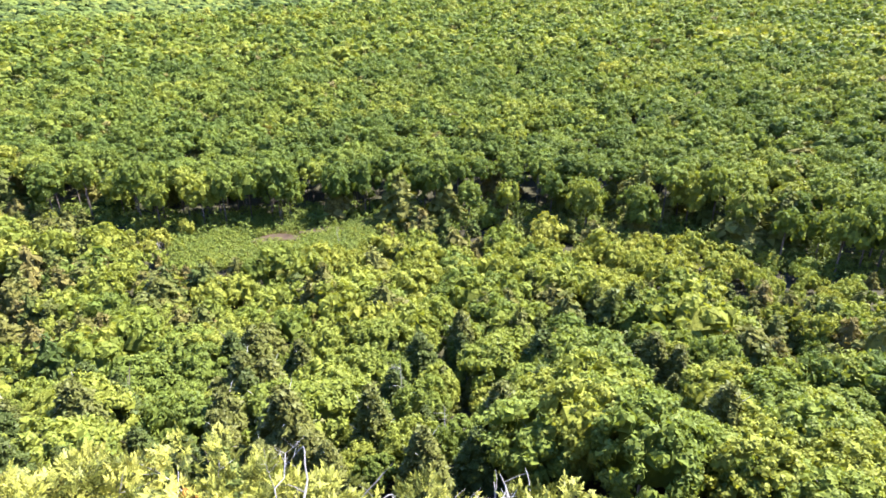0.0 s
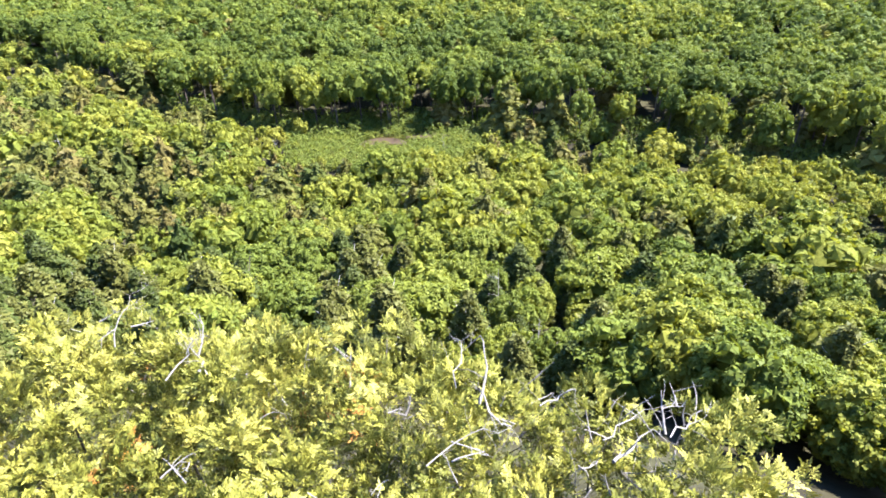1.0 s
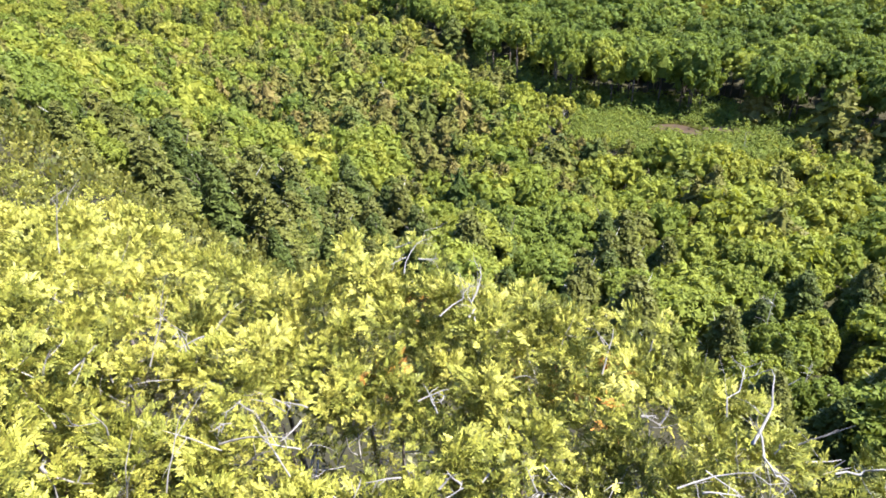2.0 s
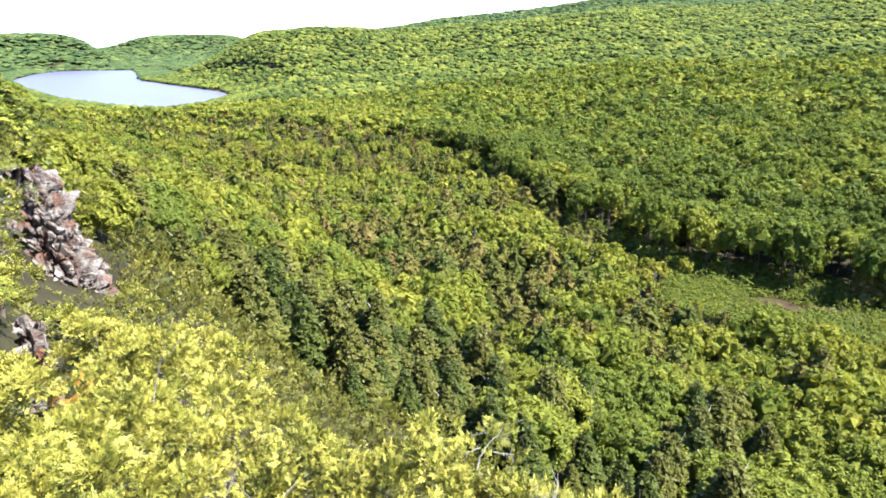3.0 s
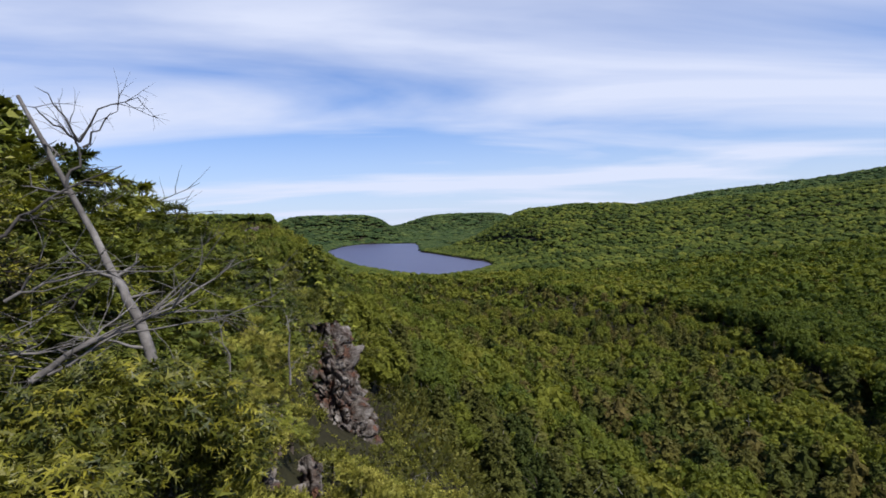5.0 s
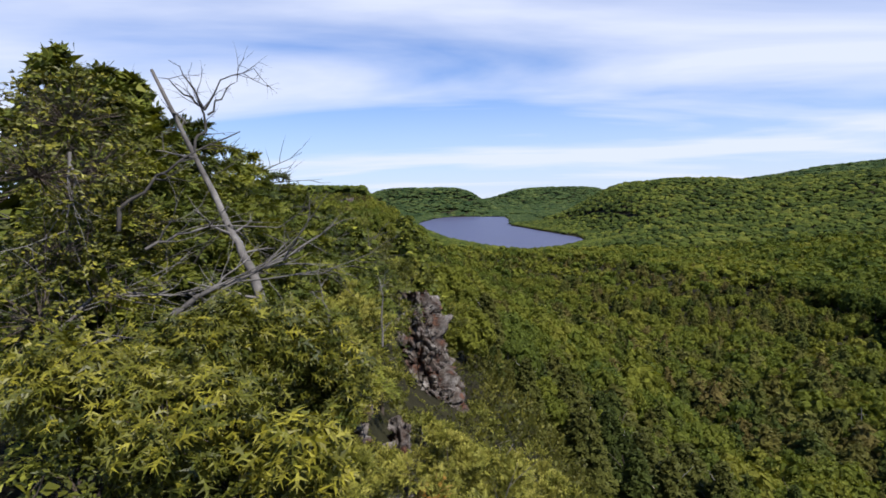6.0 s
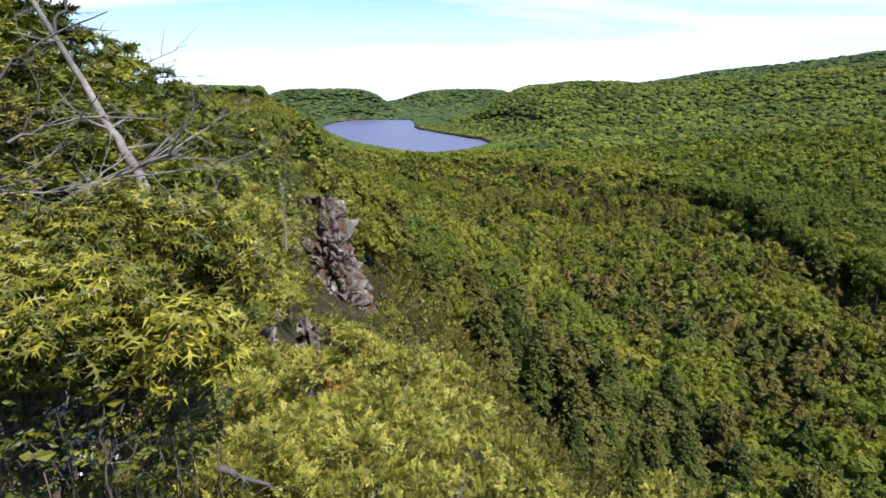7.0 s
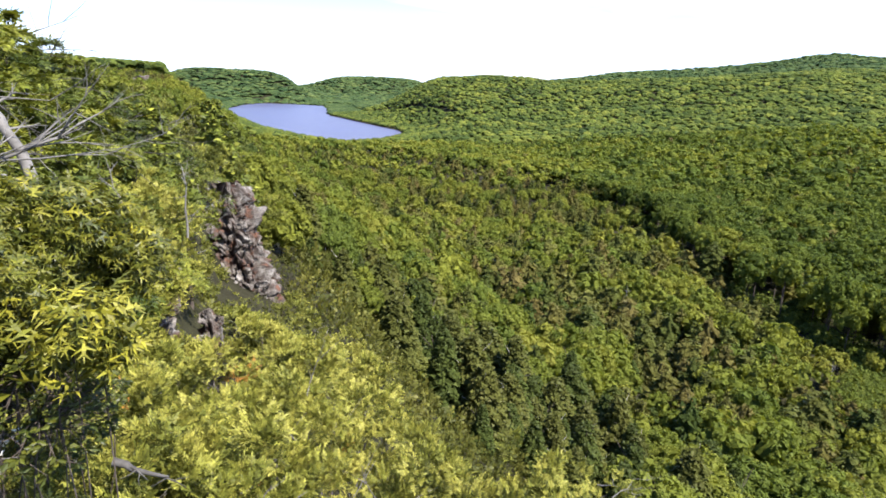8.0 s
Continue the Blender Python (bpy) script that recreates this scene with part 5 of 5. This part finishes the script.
bare_limb("dead grey stick lying in the cedar tops", [[spot(-19.7, -31.7, d0), spot(-17.5, -32.9, d0), spot(-14.6, -34.1, d0)]], 0.019, 7, 2, 0.2, mat_limb)
bare_limb("thin bleached branch crossing the shade", [[spot(-34.9, -24.4, 2.5), spot(-32.8, -25.8, 2.5), spot(-29.8, -29.2, 2.5)], [spot(-34.9, -24.3, 2.5), spot(-31.6, -25.9, 2.5), spot(-29.7, -26.8, 2.5)]], 0.014, 8, 2, 0.2)
bare_limb("bleached sticks standing out of the cedars", [
    [spot(73.0, -48.2, 3.6), spot(73.5, -44.7, 3.7), spot(72.6, -42.2, 3.8)], [spot(73.3, -47.2, 3.6), spot(75.4, -49.5, 3.5), spot(77.4, -49.8, 3.6)],
    [spot(66.9, -53.7, 3.3), spot(72.5, -50.7, 3.4), spot(77.4, -49.6, 3.6)], [spot(69.6, -46.9, 3.8), spot(69.8, -43.4, 3.9), spot(68.5, -41.9, 4.0)]], 0.009, 9, 4, 0.25)
bare_limb("bleached sticks standing out of the cedars", [
    [spot(92.4, -50.6, 2.9), spot(93.9, -49.2, 3.0), spot(94.8, -47.2, 3.1)], [spot(81.1, -47.7, 3.4), spot(83.3, -46.4, 3.5), spot(84.6, -45.7, 3.5)],
    [spot(90.1, -49.2, 3.1), spot(92.2, -47.2, 3.2), spot(94.1, -45.4, 3.3)], [spot(97.4, -47.2, 3.0), spot(98.6, -45.6, 3.1), spot(99.5, -44.1, 3.2)]], 0.008, 10, 3, 0.2)
bare_limb("bleached sticks standing out of the cedars", [
    [spot(38.5, -42.1, 4.1), spot(39.6, -39.8, 4.2), spot(40.1, -37.3, 4.3)], [spot(35.0, -41.9, 4.1), spot(37.5, -40.3, 4.2), spot(38.6, -39.0, 4.2)],
    [spot(31.0, -37.5, 4.6), spot(32.7, -34.8, 4.7), spot(33.8, -33.6, 4.8)], [spot(39.3, -42.5, 4.1), spot(38.8, -40.1, 4.2)]], 0.009, 11, 4, 0.25)


def standing_snag(label, az, el_top, el_base, d, seed, thick=0.16, twigs=14, size=2.2):
    top, base = spot(az, el_top, d), spot(az + 0.1, el_base, d)
    base[2] = min(base[2], ground_at(base[0], base[1]))
    return tagged(dead_tree("dead_tree", label, [base, base + (top - base) * 0.5, top], thick, twigs, seed, size), group="dead trees in the wood")


GREY = "grey dead tree standing bare among green crowns"
SNAGS = [(29.9, -15.4, -16.8, 262, 0.22), (39.5, -17.0, -16.6, 255, 0.15), (42.7, -18.0, -17.2, 250, 0.15), (27.3, -12.3, -11.9, 380, 0.3), (5.6, -21.6, -22, 150, 0.12),
         (10.2, -25.7, -26, 120, 0.1), (16.4, -27.8, -27, 122, 0.12), (58.3, -32.7, -34, 112, 0.14), (62.6, -36.4, -37, 100, 0.12), (38.2, -25.8, -25, 160, 0.13),
         (69.2, -33.9, -38, 98, 0.11), (39.8, -17.8, -21.5, 225, 0.16), (42.9, -18.2, -21.5, 222, 0.16), (65.4, -36.4, -40, 92, 0.1), (74.1, -38.3, -43, 90, 0.08), (9.3, -25.5, -26.5, 118, 0.1),
         (39.6, -18.8, -20.6, 221, 0.13), (43.1, -21.2, -22.9, 200, 0.13), (38.4, -25.9, -28.2, 165, 0.12), (58.9, -33.1, -37.0, 129, 0.12), (62.3, -36.6, -39.0, 124, 0.09), (69.6, -34.1, -36.6, 131, 0.1),
         (85.2, -38.0, -41.3, 118, 0.1), (87.6, -34.2, -36.2, 132, 0.09), (63.3, -21.3, -22.6, 203, 0.1), (29.6, -16.8, -21.1, 217, 0.16), (16.2, -27.5, -29.6, 158, 0.1), (10.3, -26.0, -27.5, 169, 0.08),
         (5.3, -21.8, -23.8, 194, 0.1), (38.9, -17.7, -20.0, 228, 0.12), (46.9, -20.2, -21.9, 209, 0.12), (28.5, -31.3, -33.0, 143, 0.1), (41.6, -21.9, -23.7, 194, 0.1), (7.2, -12.0, -13.1, 300, 0.12)]
for k, (hd, et, eb, d, th) in enumerate(SNAGS):
    standing_snag(GREY, hd, et, eb, d, 700 + k, th, 16, 2.0)
d0 = 12.5
bare_limb("pale dead snag above the cliff's edge", [[spot(-11.6, -13.2, d0), spot(-11.5, -9.5, d0), spot(-11.6, -7.0, d0)]], 0.024, 12, 9, 0.45)
tagged(standing_snag("short white stub of a dead birch", -9.3, -21.2, -26, 19, 761, 0.06, 0, 0.5), group="dead trees on the cliff")
d0 = 7.5
bare_limb("thin dead twiggy sapling on the slope", [[spot(-16.6, -13.6, d0), spot(-16.7, -9.7, d0), spot(-17.5, -6.1, d0)]], 0.014, 13, 7, 0.3)


# slim conifers rising from the cliff's edge
def spire(label, az, el_top, d, tall, wide, seed):
    r = np.random.RandomState(seed)
    top = spot(az, el_top, d)
    gz_ = ground_at(top[0], top[1])
    tall = max(tall, top[2] - gz_)
    thing = empty("spire_conifer", (top[0], top[1], top[2] - tall))
    tpl = cone_crown(seed, 1500, 0.024, wide, 15)
    cv, cf = cone_mass(seed, wide, 110, 0.06, fine=(3, 6))
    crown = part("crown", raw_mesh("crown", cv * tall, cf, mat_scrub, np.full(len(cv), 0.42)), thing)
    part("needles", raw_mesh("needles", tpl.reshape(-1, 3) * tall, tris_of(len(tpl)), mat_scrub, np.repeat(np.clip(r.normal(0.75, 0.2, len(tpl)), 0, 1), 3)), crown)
    for k in range(12):
        a = r.uniform(0, 6.283)
        B = Limbs()
        w = wander(r, (0, 0, tall * r.uniform(0.1, 0.7)), (math.cos(a), math.sin(a), 0.2), tall * wide * 0.9, 4, 0.3)
        B.add(w, [0.02, 0.015, 0.01, 0.006, 0.003], 4)
        part("dead_branch", B.mesh("dead_branch", mat_dead), thing)
    L = Limbs()
    L.add(wander(r, (0, 0, -0.3), (0, 0, 1), tall, 6, 0.03), np.linspace(0.11, 0.02, 7), 6)
    part("trunk", L.mesh("trunk", mat_bark), thing)
    tagged(thing, label, "tree", "conifers on the cliff")


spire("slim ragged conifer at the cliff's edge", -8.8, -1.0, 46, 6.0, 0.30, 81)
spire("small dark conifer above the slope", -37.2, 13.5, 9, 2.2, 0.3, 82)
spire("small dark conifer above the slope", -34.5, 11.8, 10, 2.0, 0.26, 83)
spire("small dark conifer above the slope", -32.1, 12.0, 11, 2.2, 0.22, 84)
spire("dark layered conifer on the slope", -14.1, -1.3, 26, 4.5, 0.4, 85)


# ---------------------------------------------------------------- oak and shrubs close by
def oak_leaf():
    """A narrow oak leaf of unit length with long pointed lobes (k, 3, 3)."""
    out = [[(0, 0, 0), (0.5, 0.07, 0.04), (0.5, -0.07, 0.04)], [(0.88, 0, -0.08), (0.42, -0.07, 0.04), (0.42, 0.07, 0.04)]]
    for s in (-1, 1):
        for x0, l, turn in ((0.14, 0.30, 1.35), (0.34, 0.42, 1.05), (0.56, 0.34, 0.75)):
            out.append([(x0 - 0.04, 0, 0.02), (x0 + 0.09, 0, 0.03), (x0 + l * math.cos(turn), s * l * math.sin(turn), 0.1 * s * math.sin(turn * 7) - 0.06)])
    return np.array(out, float)


OAK_LEAF = oak_leaf()
OVAL_LEAF = np.array([[(0, 0, 0), (0.45, 0.25, 0.06), (1, 0, -0.05)], [(0, 0, 0), (1, 0, -0.05), (0.45, -0.25, 0.06)]], float)


def shrub(name, label, lobes, clusters, per, size, template, mat, seed, foot, tint=(0.58, 0.25), droop=0.2, group=""):
    """A leafy shrub: leaves in whorls at the twig ends over lobes given as (place, radius)."""
    r = np.random.RandomState(seed)
    foot = np.array(foot, float)
    thing = empty(name, foot)
    rows = np.array([[*(np.array(c) - foot), w, w * 0.85] for c, w in lobes])
    p, d = lobed_points(r, rows, clusters, 0.35)
    inner = r.uniform(0, 1, clusters) < 0.3
    p = p - d * np.where(inner, r.uniform(0.05, 0.25, clusters), 0)[:, None]
    at = np.repeat(p, per, 0) + r.normal(0, size * 0.22, (clusters * per, 3))
    out = np.repeat(d, per, 0)
    along = unit(out * 0.35 + r.normal(0, 0.9, out.shape) * np.array([1, 1, 0.45]) - np.array([0, 0, droop]))
    face = unit(out * 1.0 + r.normal(0, 0.35, out.shape) + np.array([0.1, -0.3, 0.5]))
    v = spread(template, at, along, face, size * r.uniform(0.65, 1.25, len(at)))
    hue = np.clip(np.repeat(r.normal(*tint, clusters), per) + r.normal(0, 0.12, len(at)), 0, 1)
    part("leaves", raw_mesh("leaves", v, tris_of(len(v) // 3), mat, np.repeat(hue, template.shape[0] * 3)), thing)
    B = Limbs()
    for k, row in enumerate(rows):
        t = np.linspace(0.6 if k else 0.0, 1, 8)[:, None]
        B.add(row[:3] * t + np.array([0, 0, 0.12]) * t * (1 - t) + r.normal(0, 0.012, (8, 3)), np.linspace(0.0045, 0.002, 8), 6)
    part("stem", B.mesh("stem", mat_bark), thing)
    T = Limbs()
    for k in range(0, clusters, 2):
        near_ = rows[((rows[:, :3] - p[k]) ** 2).sum(1).argmin()]
        T.add([near_[:3], near_[:3] * 0.4 + p[k] * 0.6 + r.normal(0, 0.02, 3), p[k]], [0.0022, 0.0018, 0.001], 4)
    part("twig_work", T.mesh("twig_work", mat_bark), thing)
    return tagged(thing, label, "shrub", group)


foot = spot(-27.3, -20.5, 3.5)
foot[2] = min(foot[2] - 0.4, ground_at(foot[0], foot[1]) + 0.05)
shrub("oak_shrub", "bushy oak with glossy deeply lobed leaves", [
    (spot(-24.9, -11.9, 2.75), 0.23), (spot(-29.5, -12.6, 2.6), 0.20), (spot(-20.3, -12.4, 2.9), 0.21), (spot(-17.3, -14.9, 3.0), 0.17), (spot(-29.3, -18.6, 2.4), 0.19), (spot(-26.6, -20.0, 2.35), 0.13)], 1250, 6, 0.085, OAK_LEAF, mat_oak, 51, foot, (0.42, 0.27))
foot = spot(-34.3, -22.8, 2.9)
foot[2] = min(foot[2] - 0.3, ground_at(foot[0], foot[1]) + 0.05)
shrub("oak_shrub", "low oak sprig with glossy deeply lobed leaves", [
    (spot(-31.5, -17.4, 2.1), 0.15), (spot(-28.4, -16.8, 2.2), 0.17), (spot(-36.0, -14.0, 2.3), 0.18), (spot(-38.1, -13.1, 2.4), 0.17)], 420, 6, 0.08, OAK_LEAF, mat_oak, 52, foot)
foot = spot(-23.5, -23.0, 3.2)
foot[2] = min(foot[2] - 0.3, ground_at(foot[0], foot[1]) + 0.05)
shrub("oak_shrub", "small oak sprig with glossy deeply lobed leaves", [(spot(-21.3, -21.2, 2.02), 0.11), (spot(-23.0, -21.4, 2.05), 0.07), (spot(-19.0, -22.2, 2.06), 0.06)], 56, 6, 0.105, OAK_LEAF, mat_oak, 53, foot, (0.75, 0.2))
# Oak sapling left of the view, added to shade the ground under the oak.
o = np.array([0, 0, EYE])
foot = np.array([-1.5, 0.75, 0.0])
foot[2] = ground_at(foot[0], foot[1]) - 0.02
shrub("oak_shrub", "unseen oak sapling with lobed leaves on the ledge, added to cast shade", [
    (o + (-1.30, 0.45, 0.14), 0.27), (o + (-1.85, 0.6, 0.0), 0.30), (o + (-2.2, 0.65, -0.1), 0.28)], 420, 6, 0.10, OAK_LEAF, mat_oak, 57, foot)
foot = spot(-38.8, -11.6, 4.5)
foot[2] = min(foot[2], ground_at(foot[0], foot[1]) + 0.05)
shrub("broadleaf_shrub", "tall leafy green shrub on the bank", [
    (spot(-36.7, 7.1, 4.6), 0.42), (spot(-38.9, 3.3, 4.2), 0.40), (spot(-35.2, 3.7, 4.9), 0.40), (spot(-33.2, -1.3, 5.2), 0.36), (spot(-38.0, -2.9, 4.3), 0.34), (spot(-35.3, -6.7, 4.1), 0.30), (spot(-39.6, -8.0, 3.9), 0.30)],
      1700, 6, 0.036, OVAL_LEAF, mat_oak, 54, foot, (0.5, 0.27))
# Very dark leaf tint stands for shade here and in the oak's hollow.
foot = spot(-29.7, -24.8, 3.4)
foot[2] = min(foot[2] - 0.3, ground_at(foot[0], foot[1]) + 0.02)
shrub("broadleaf_shrub", "low shrub under the oak, shade put into its dark leaf tint", [
    (spot(-32.0, -21.8, 2.9), 0.30), (spot(-26.9, -23.3, 2.95), 0.28), (spot(-24.0, -25.4, 3.1), 0.26), (spot(-30.3, -25.5, 2.9), 0.24), (spot(-34.0, -27.3, 2.6), 0.22), (spot(-21.5, -17.2, 3.3), 0.26), (spot(-24.5, -17.4, 3.2), 0.24), (spot(-24.3, -25.7, 2.9), 0.28), (spot(-37.7, -21.8, 2.3), 0.2), (spot(-34.0, -24.2, 2.4), 0.2), (spot(-29.2, -24.0, 2.5), 0.22), (spot(-25.3, -23.4, 2.6), 0.22), (spot(-23.2, -26.6, 2.6), 0.2), (spot(-36.1, -21.0, 2.6), 0.2), (spot(-28.1, -26.9, 2.4), 0.2), (spot(-26.0, -23.5, 2.25), 0.18), (spot(-25.1, -27.2, 2.3), 0.2)],
      2200, 6, 0.028, OVAL_LEAF, mat_oak, 55, foot, (0.12, 0.15))
for k, (hd, el, d) in enumerate([(-29.0, -24.4, 2.1), (-33.7, -27.0, 2.2), (-40.9, -19.8, 2.0)]):
    c = spot(hd, el, d)
    shrub("seedling", "seedling with broad pale green leaves", [(c, 0.03)], 3, 2, 0.05, OVAL_LEAF * np.array([1, 1.3, 1]), mat_oak, 60 + k, c - np.array([0, 0, 0.35]), (0.45, 0.1), 0.1, "seedlings in the shade")

# white blossom
mat_white = surface("white_petals", [(0.3, (0.527, 0.527, 0.442)), (0.7, (0.680, 0.680, 0.629))], 30, 0.6, 0)
r = np.random.RandomState(77)
for k, (hd, el, d) in enumerate([(-31.9, -24.4, 2.7), (-29.2, -28.4, 2.55), (-28.6, -28.2, 2.55), (-30.7, -27.0, 2.6), (-30.0, -28.3, 2.5)]):
    c = spot(hd, el, d)
    thing = empty("white_flower", c - np.array([0, 0, 0.3]))
    n = 34
    p = r.normal(0, 1, (n, 3)) * np.array([0.036, 0.036, 0.012]) + np.array([0, 0, 0.3])
    v = spread(np.array([[(0, 0, 0), (0.5, 0.4, 0.1), (1, 0, 0), (0.5, -0.4, 0.1)]], float), p, r.normal(0, 1, (n, 3)), r.normal(0, 0.4, (n, 3)) + np.array([0, 0, 1]), np.full(n, 0.021))
    part("blossom", raw_mesh("blossom", v, quads_of(n), mat_white), thing)
    L = Limbs()
    L.add([(0, 0, 0), (0.01, 0, 0.15), (0, 0, 0.3)], [0.004, 0.003, 0.002], 5)
    part("stalk", L.mesh("stalk", mat_bark), thing)
    tagged(thing, "cluster of small white flowers in the undergrowth", "flower", "white flowers")


# ---------------------------------------------------------------- undergrowth and meadow
def bush_template(seed, n):
    r = np.random.RandomState(seed)
    d = unit(r.normal(0, 1, (n, 3)) + np.array([0, 0, 0.5]))
    d[:, 2] = np.abs(d[:, 2])
    p = d * r.uniform(0.6, 1.0, (n, 1))
    v = spread(SPRIG_SMALL, p, unit(d + r.normal(0, 0.5, d.shape)), unit(r.normal(0, 0.6, d.shape) + d), np.full(n, 0.30) * r.uniform(0.6, 1.4, n))
    return v.reshape(-1, 3, 3)


ug = np.random.RandomState(88)
x, y = ug.uniform(-40, 36, 4200), ug.uniform(0.6, 95, 4200)
s = x - brink(y)
near_edge = np.hypot(x, y)
keep = (s > -4 - y * 0.28) & ((s < 13) | (near_edge < 62)) & (s < 44) & (near_edge > 6.5) & ((x < -1.2) | (y > 7.5))
x, y, s = x[keep], y[keep], s[keep]
az, low = np.degrees(np.arctan2(x - STAND[0], y - STAND[1])), np.degrees(np.arctan2(height(x, y) + 0.7 - STAND[2], np.hypot(x - STAND[0], y - STAND[1])))
keep = ~((az > -11.0) & (az < -4.5) & (low > -18.0) & (y < 41))
x, y, s = x[keep], y[keep], s[keep]
size = ug.uniform(0.35, 0.75, len(x)) * np.interp(np.hypot(x, y), [3, 10, 60], [0.75, 1.0, 1.9]) * np.where(s > 6, 1.5, 1.0)
z = height(x, y) - 0.1
V, T = [], []
for k in range(4):
    tpl = bush_template(880 + k, 34)
    m = np.arange(len(x)) % 4 == k
    V.append(place(tpl, x[m], y[m], z[m], size[m], size[m] * ug.uniform(0.8, 1.4, m.sum()), ug.uniform(0, 6.28, m.sum())))
    T.append(np.repeat(np.clip(ug.normal(0.45, 0.25, m.sum()), 0, 0.95), tpl.shape[0] * 3))
v = np.concatenate(V)
tagged(part("undergrowth", raw_mesh("undergrowth", v, tris_of(len(v) // 3), mat_scrub_shade, np.concatenate(T))), "low green scrub covering the rocky slope", "scrub", kind="stuff")

# sedge and low willows of the wet meadow
mat_sedge = foliage("sedge", [(0.0, (0.048, 0.063, 0.016)), (0.5, (0.078, 0.087, 0.022)), (1.0, (0.102, 0.093, 0.033))], leafy=0.3, vary=0.3)
mr = np.random.RandomState(99)
a_, r_ = mr.uniform(48, 69, 9000), mr.uniform(178, 226, 9000)
x, y = polar(a_, r_)
az, rg = np.degrees(np.arctan2(x, y)), np.hypot(x, y)


def pool(az, rg):
    """Below 1 over the two brown pools."""
    p1 = np.hypot((az - 57.2) / 2.7, (rg - 199 + 0.5 * (az - 57.2) ** 2) / 3.2)
    p2 = np.hypot((az - 61.8) / 2.4, (rg - 204 + 0.4 * (az - 61.8) ** 2) / 2.7)
    return np.minimum(p1, p2)


m = (pool(az, rg) > 1.05) & (rg < wall_range(az) - 2)
x, y = x[m], y[m]
blades = []
for k in range(9):
    a_, q = mr.uniform(0, 6.283), mr.uniform(0.1, 0.9)
    c, e = np.array([math.cos(a_) * q, math.sin(a_) * q, 0]), mr.uniform(0, 6.283)
    side = np.array([math.cos(e), math.sin(e), 0]) * 0.32
    blades.append([c - side, c + side, c + np.array([math.cos(a_) * 0.3, math.sin(a_) * 0.3, mr.uniform(0.6, 1.0)])])
blades = np.array(blades)
w = mr.uniform(0.7, 1.3, len(x))
v = place(blades, x, y, height(x, y) - 0.05, w, w * mr.uniform(0.6, 1.1, len(x)), mr.uniform(0, 6.28, len(x)))
tagged(part("sedge_meadow", raw_mesh("sedge_meadow", v, tris_of(len(v) // 3), mat_sedge, np.repeat(np.clip(0.5 + 0.3 * waves(x, y, 22, 61) + mr.normal(0, 0.15, len(x)), 0, 1), 27))),
       "olive sedge and tall grass of a wet meadow", "meadow", kind="stuff")
pick_ = mr.uniform(0, 1, len(x)) < np.where(meadow(x, y) > 0.8, 0.30, 0.06)
x, y = x[pick_], y[pick_]
w = mr.uniform(0.8, 2.2, len(x))
tpl = broad_crown(777, 90, 0.15, 14, 0.42)
v = place(tpl, x, y, height(x, y) + w * 0.4, w, w * mr.uniform(0.6, 1.0, len(x)), mr.uniform(0, 6.28, len(x)))
tagged(part("low_willows", raw_mesh("low_willows", v, tris_of(len(v) // 3), mat_broad, np.repeat(np.clip(mr.normal(0.34, 0.16, len(x)), 0, 1), 270))),
       "low green willow bushes dotted over the wet meadow", "shrubs", kind="stuff")
er = np.random.RandomState(123)
a_ = er.uniform(24, 114, 1500)
x, y = polar(a_, wall_range(a_) + er.uniform(-5, 17, 1500))
keep = meadow(x, y) > 1.0
x, y = x[keep], y[keep]
w = er.uniform(1.2, 3.2, len(x))
v = place(tpl, x, y, height(x, y) + w * 0.45, w, w * er.uniform(0.7, 1.3, len(x)), er.uniform(0, 6.28, len(x)))
tagged(part("edge_brush", raw_mesh("edge_brush", v, tris_of(len(v) // 3), mat_broad, np.repeat(np.clip(er.normal(0.2, 0.15, len(x)), 0, 1), 270))),
       "dark green brush along the foot of the tall forest", "shrubs", kind="stuff")
mat_mud = surface("brown_pool", [(0.3, (0.029, 0.019, 0.011)), (0.7, (0.050, 0.032, 0.019))], 0.5, 0.5, 0.4)
for a0, r0, wa, wr, c in ((57.2, 199, 2.7, 3.2, -1.0), (61.8, 204, 2.4, 2.7, -0.8)):
    t = np.linspace(-1, 1, 25)
    up_ = [polar(a0 + wa * q, r0 + c * (wa * q) ** 2 * 0.5 + wr * math.sqrt(max(0, 1 - q * q))) for q in t]
    dn_ = [polar(a0 + wa * q, r0 + c * (wa * q) ** 2 * 0.5 - wr * math.sqrt(max(0, 1 - q * q))) for q in t]
    P = np.array(up_ + dn_)
    zz = height(P[:, 0], P[:, 1]).max() + 0.12
    v = np.column_stack([P, np.full(len(P), zz)])
    q = np.array([[k, k + 1, 25 + k + 1, 25 + k] for k in range(24)])
    tagged(part("pool", raw_mesh("pool", v, q, mat_mud)), "brown muddy pool in the wet meadow", "pool", kind="structure")
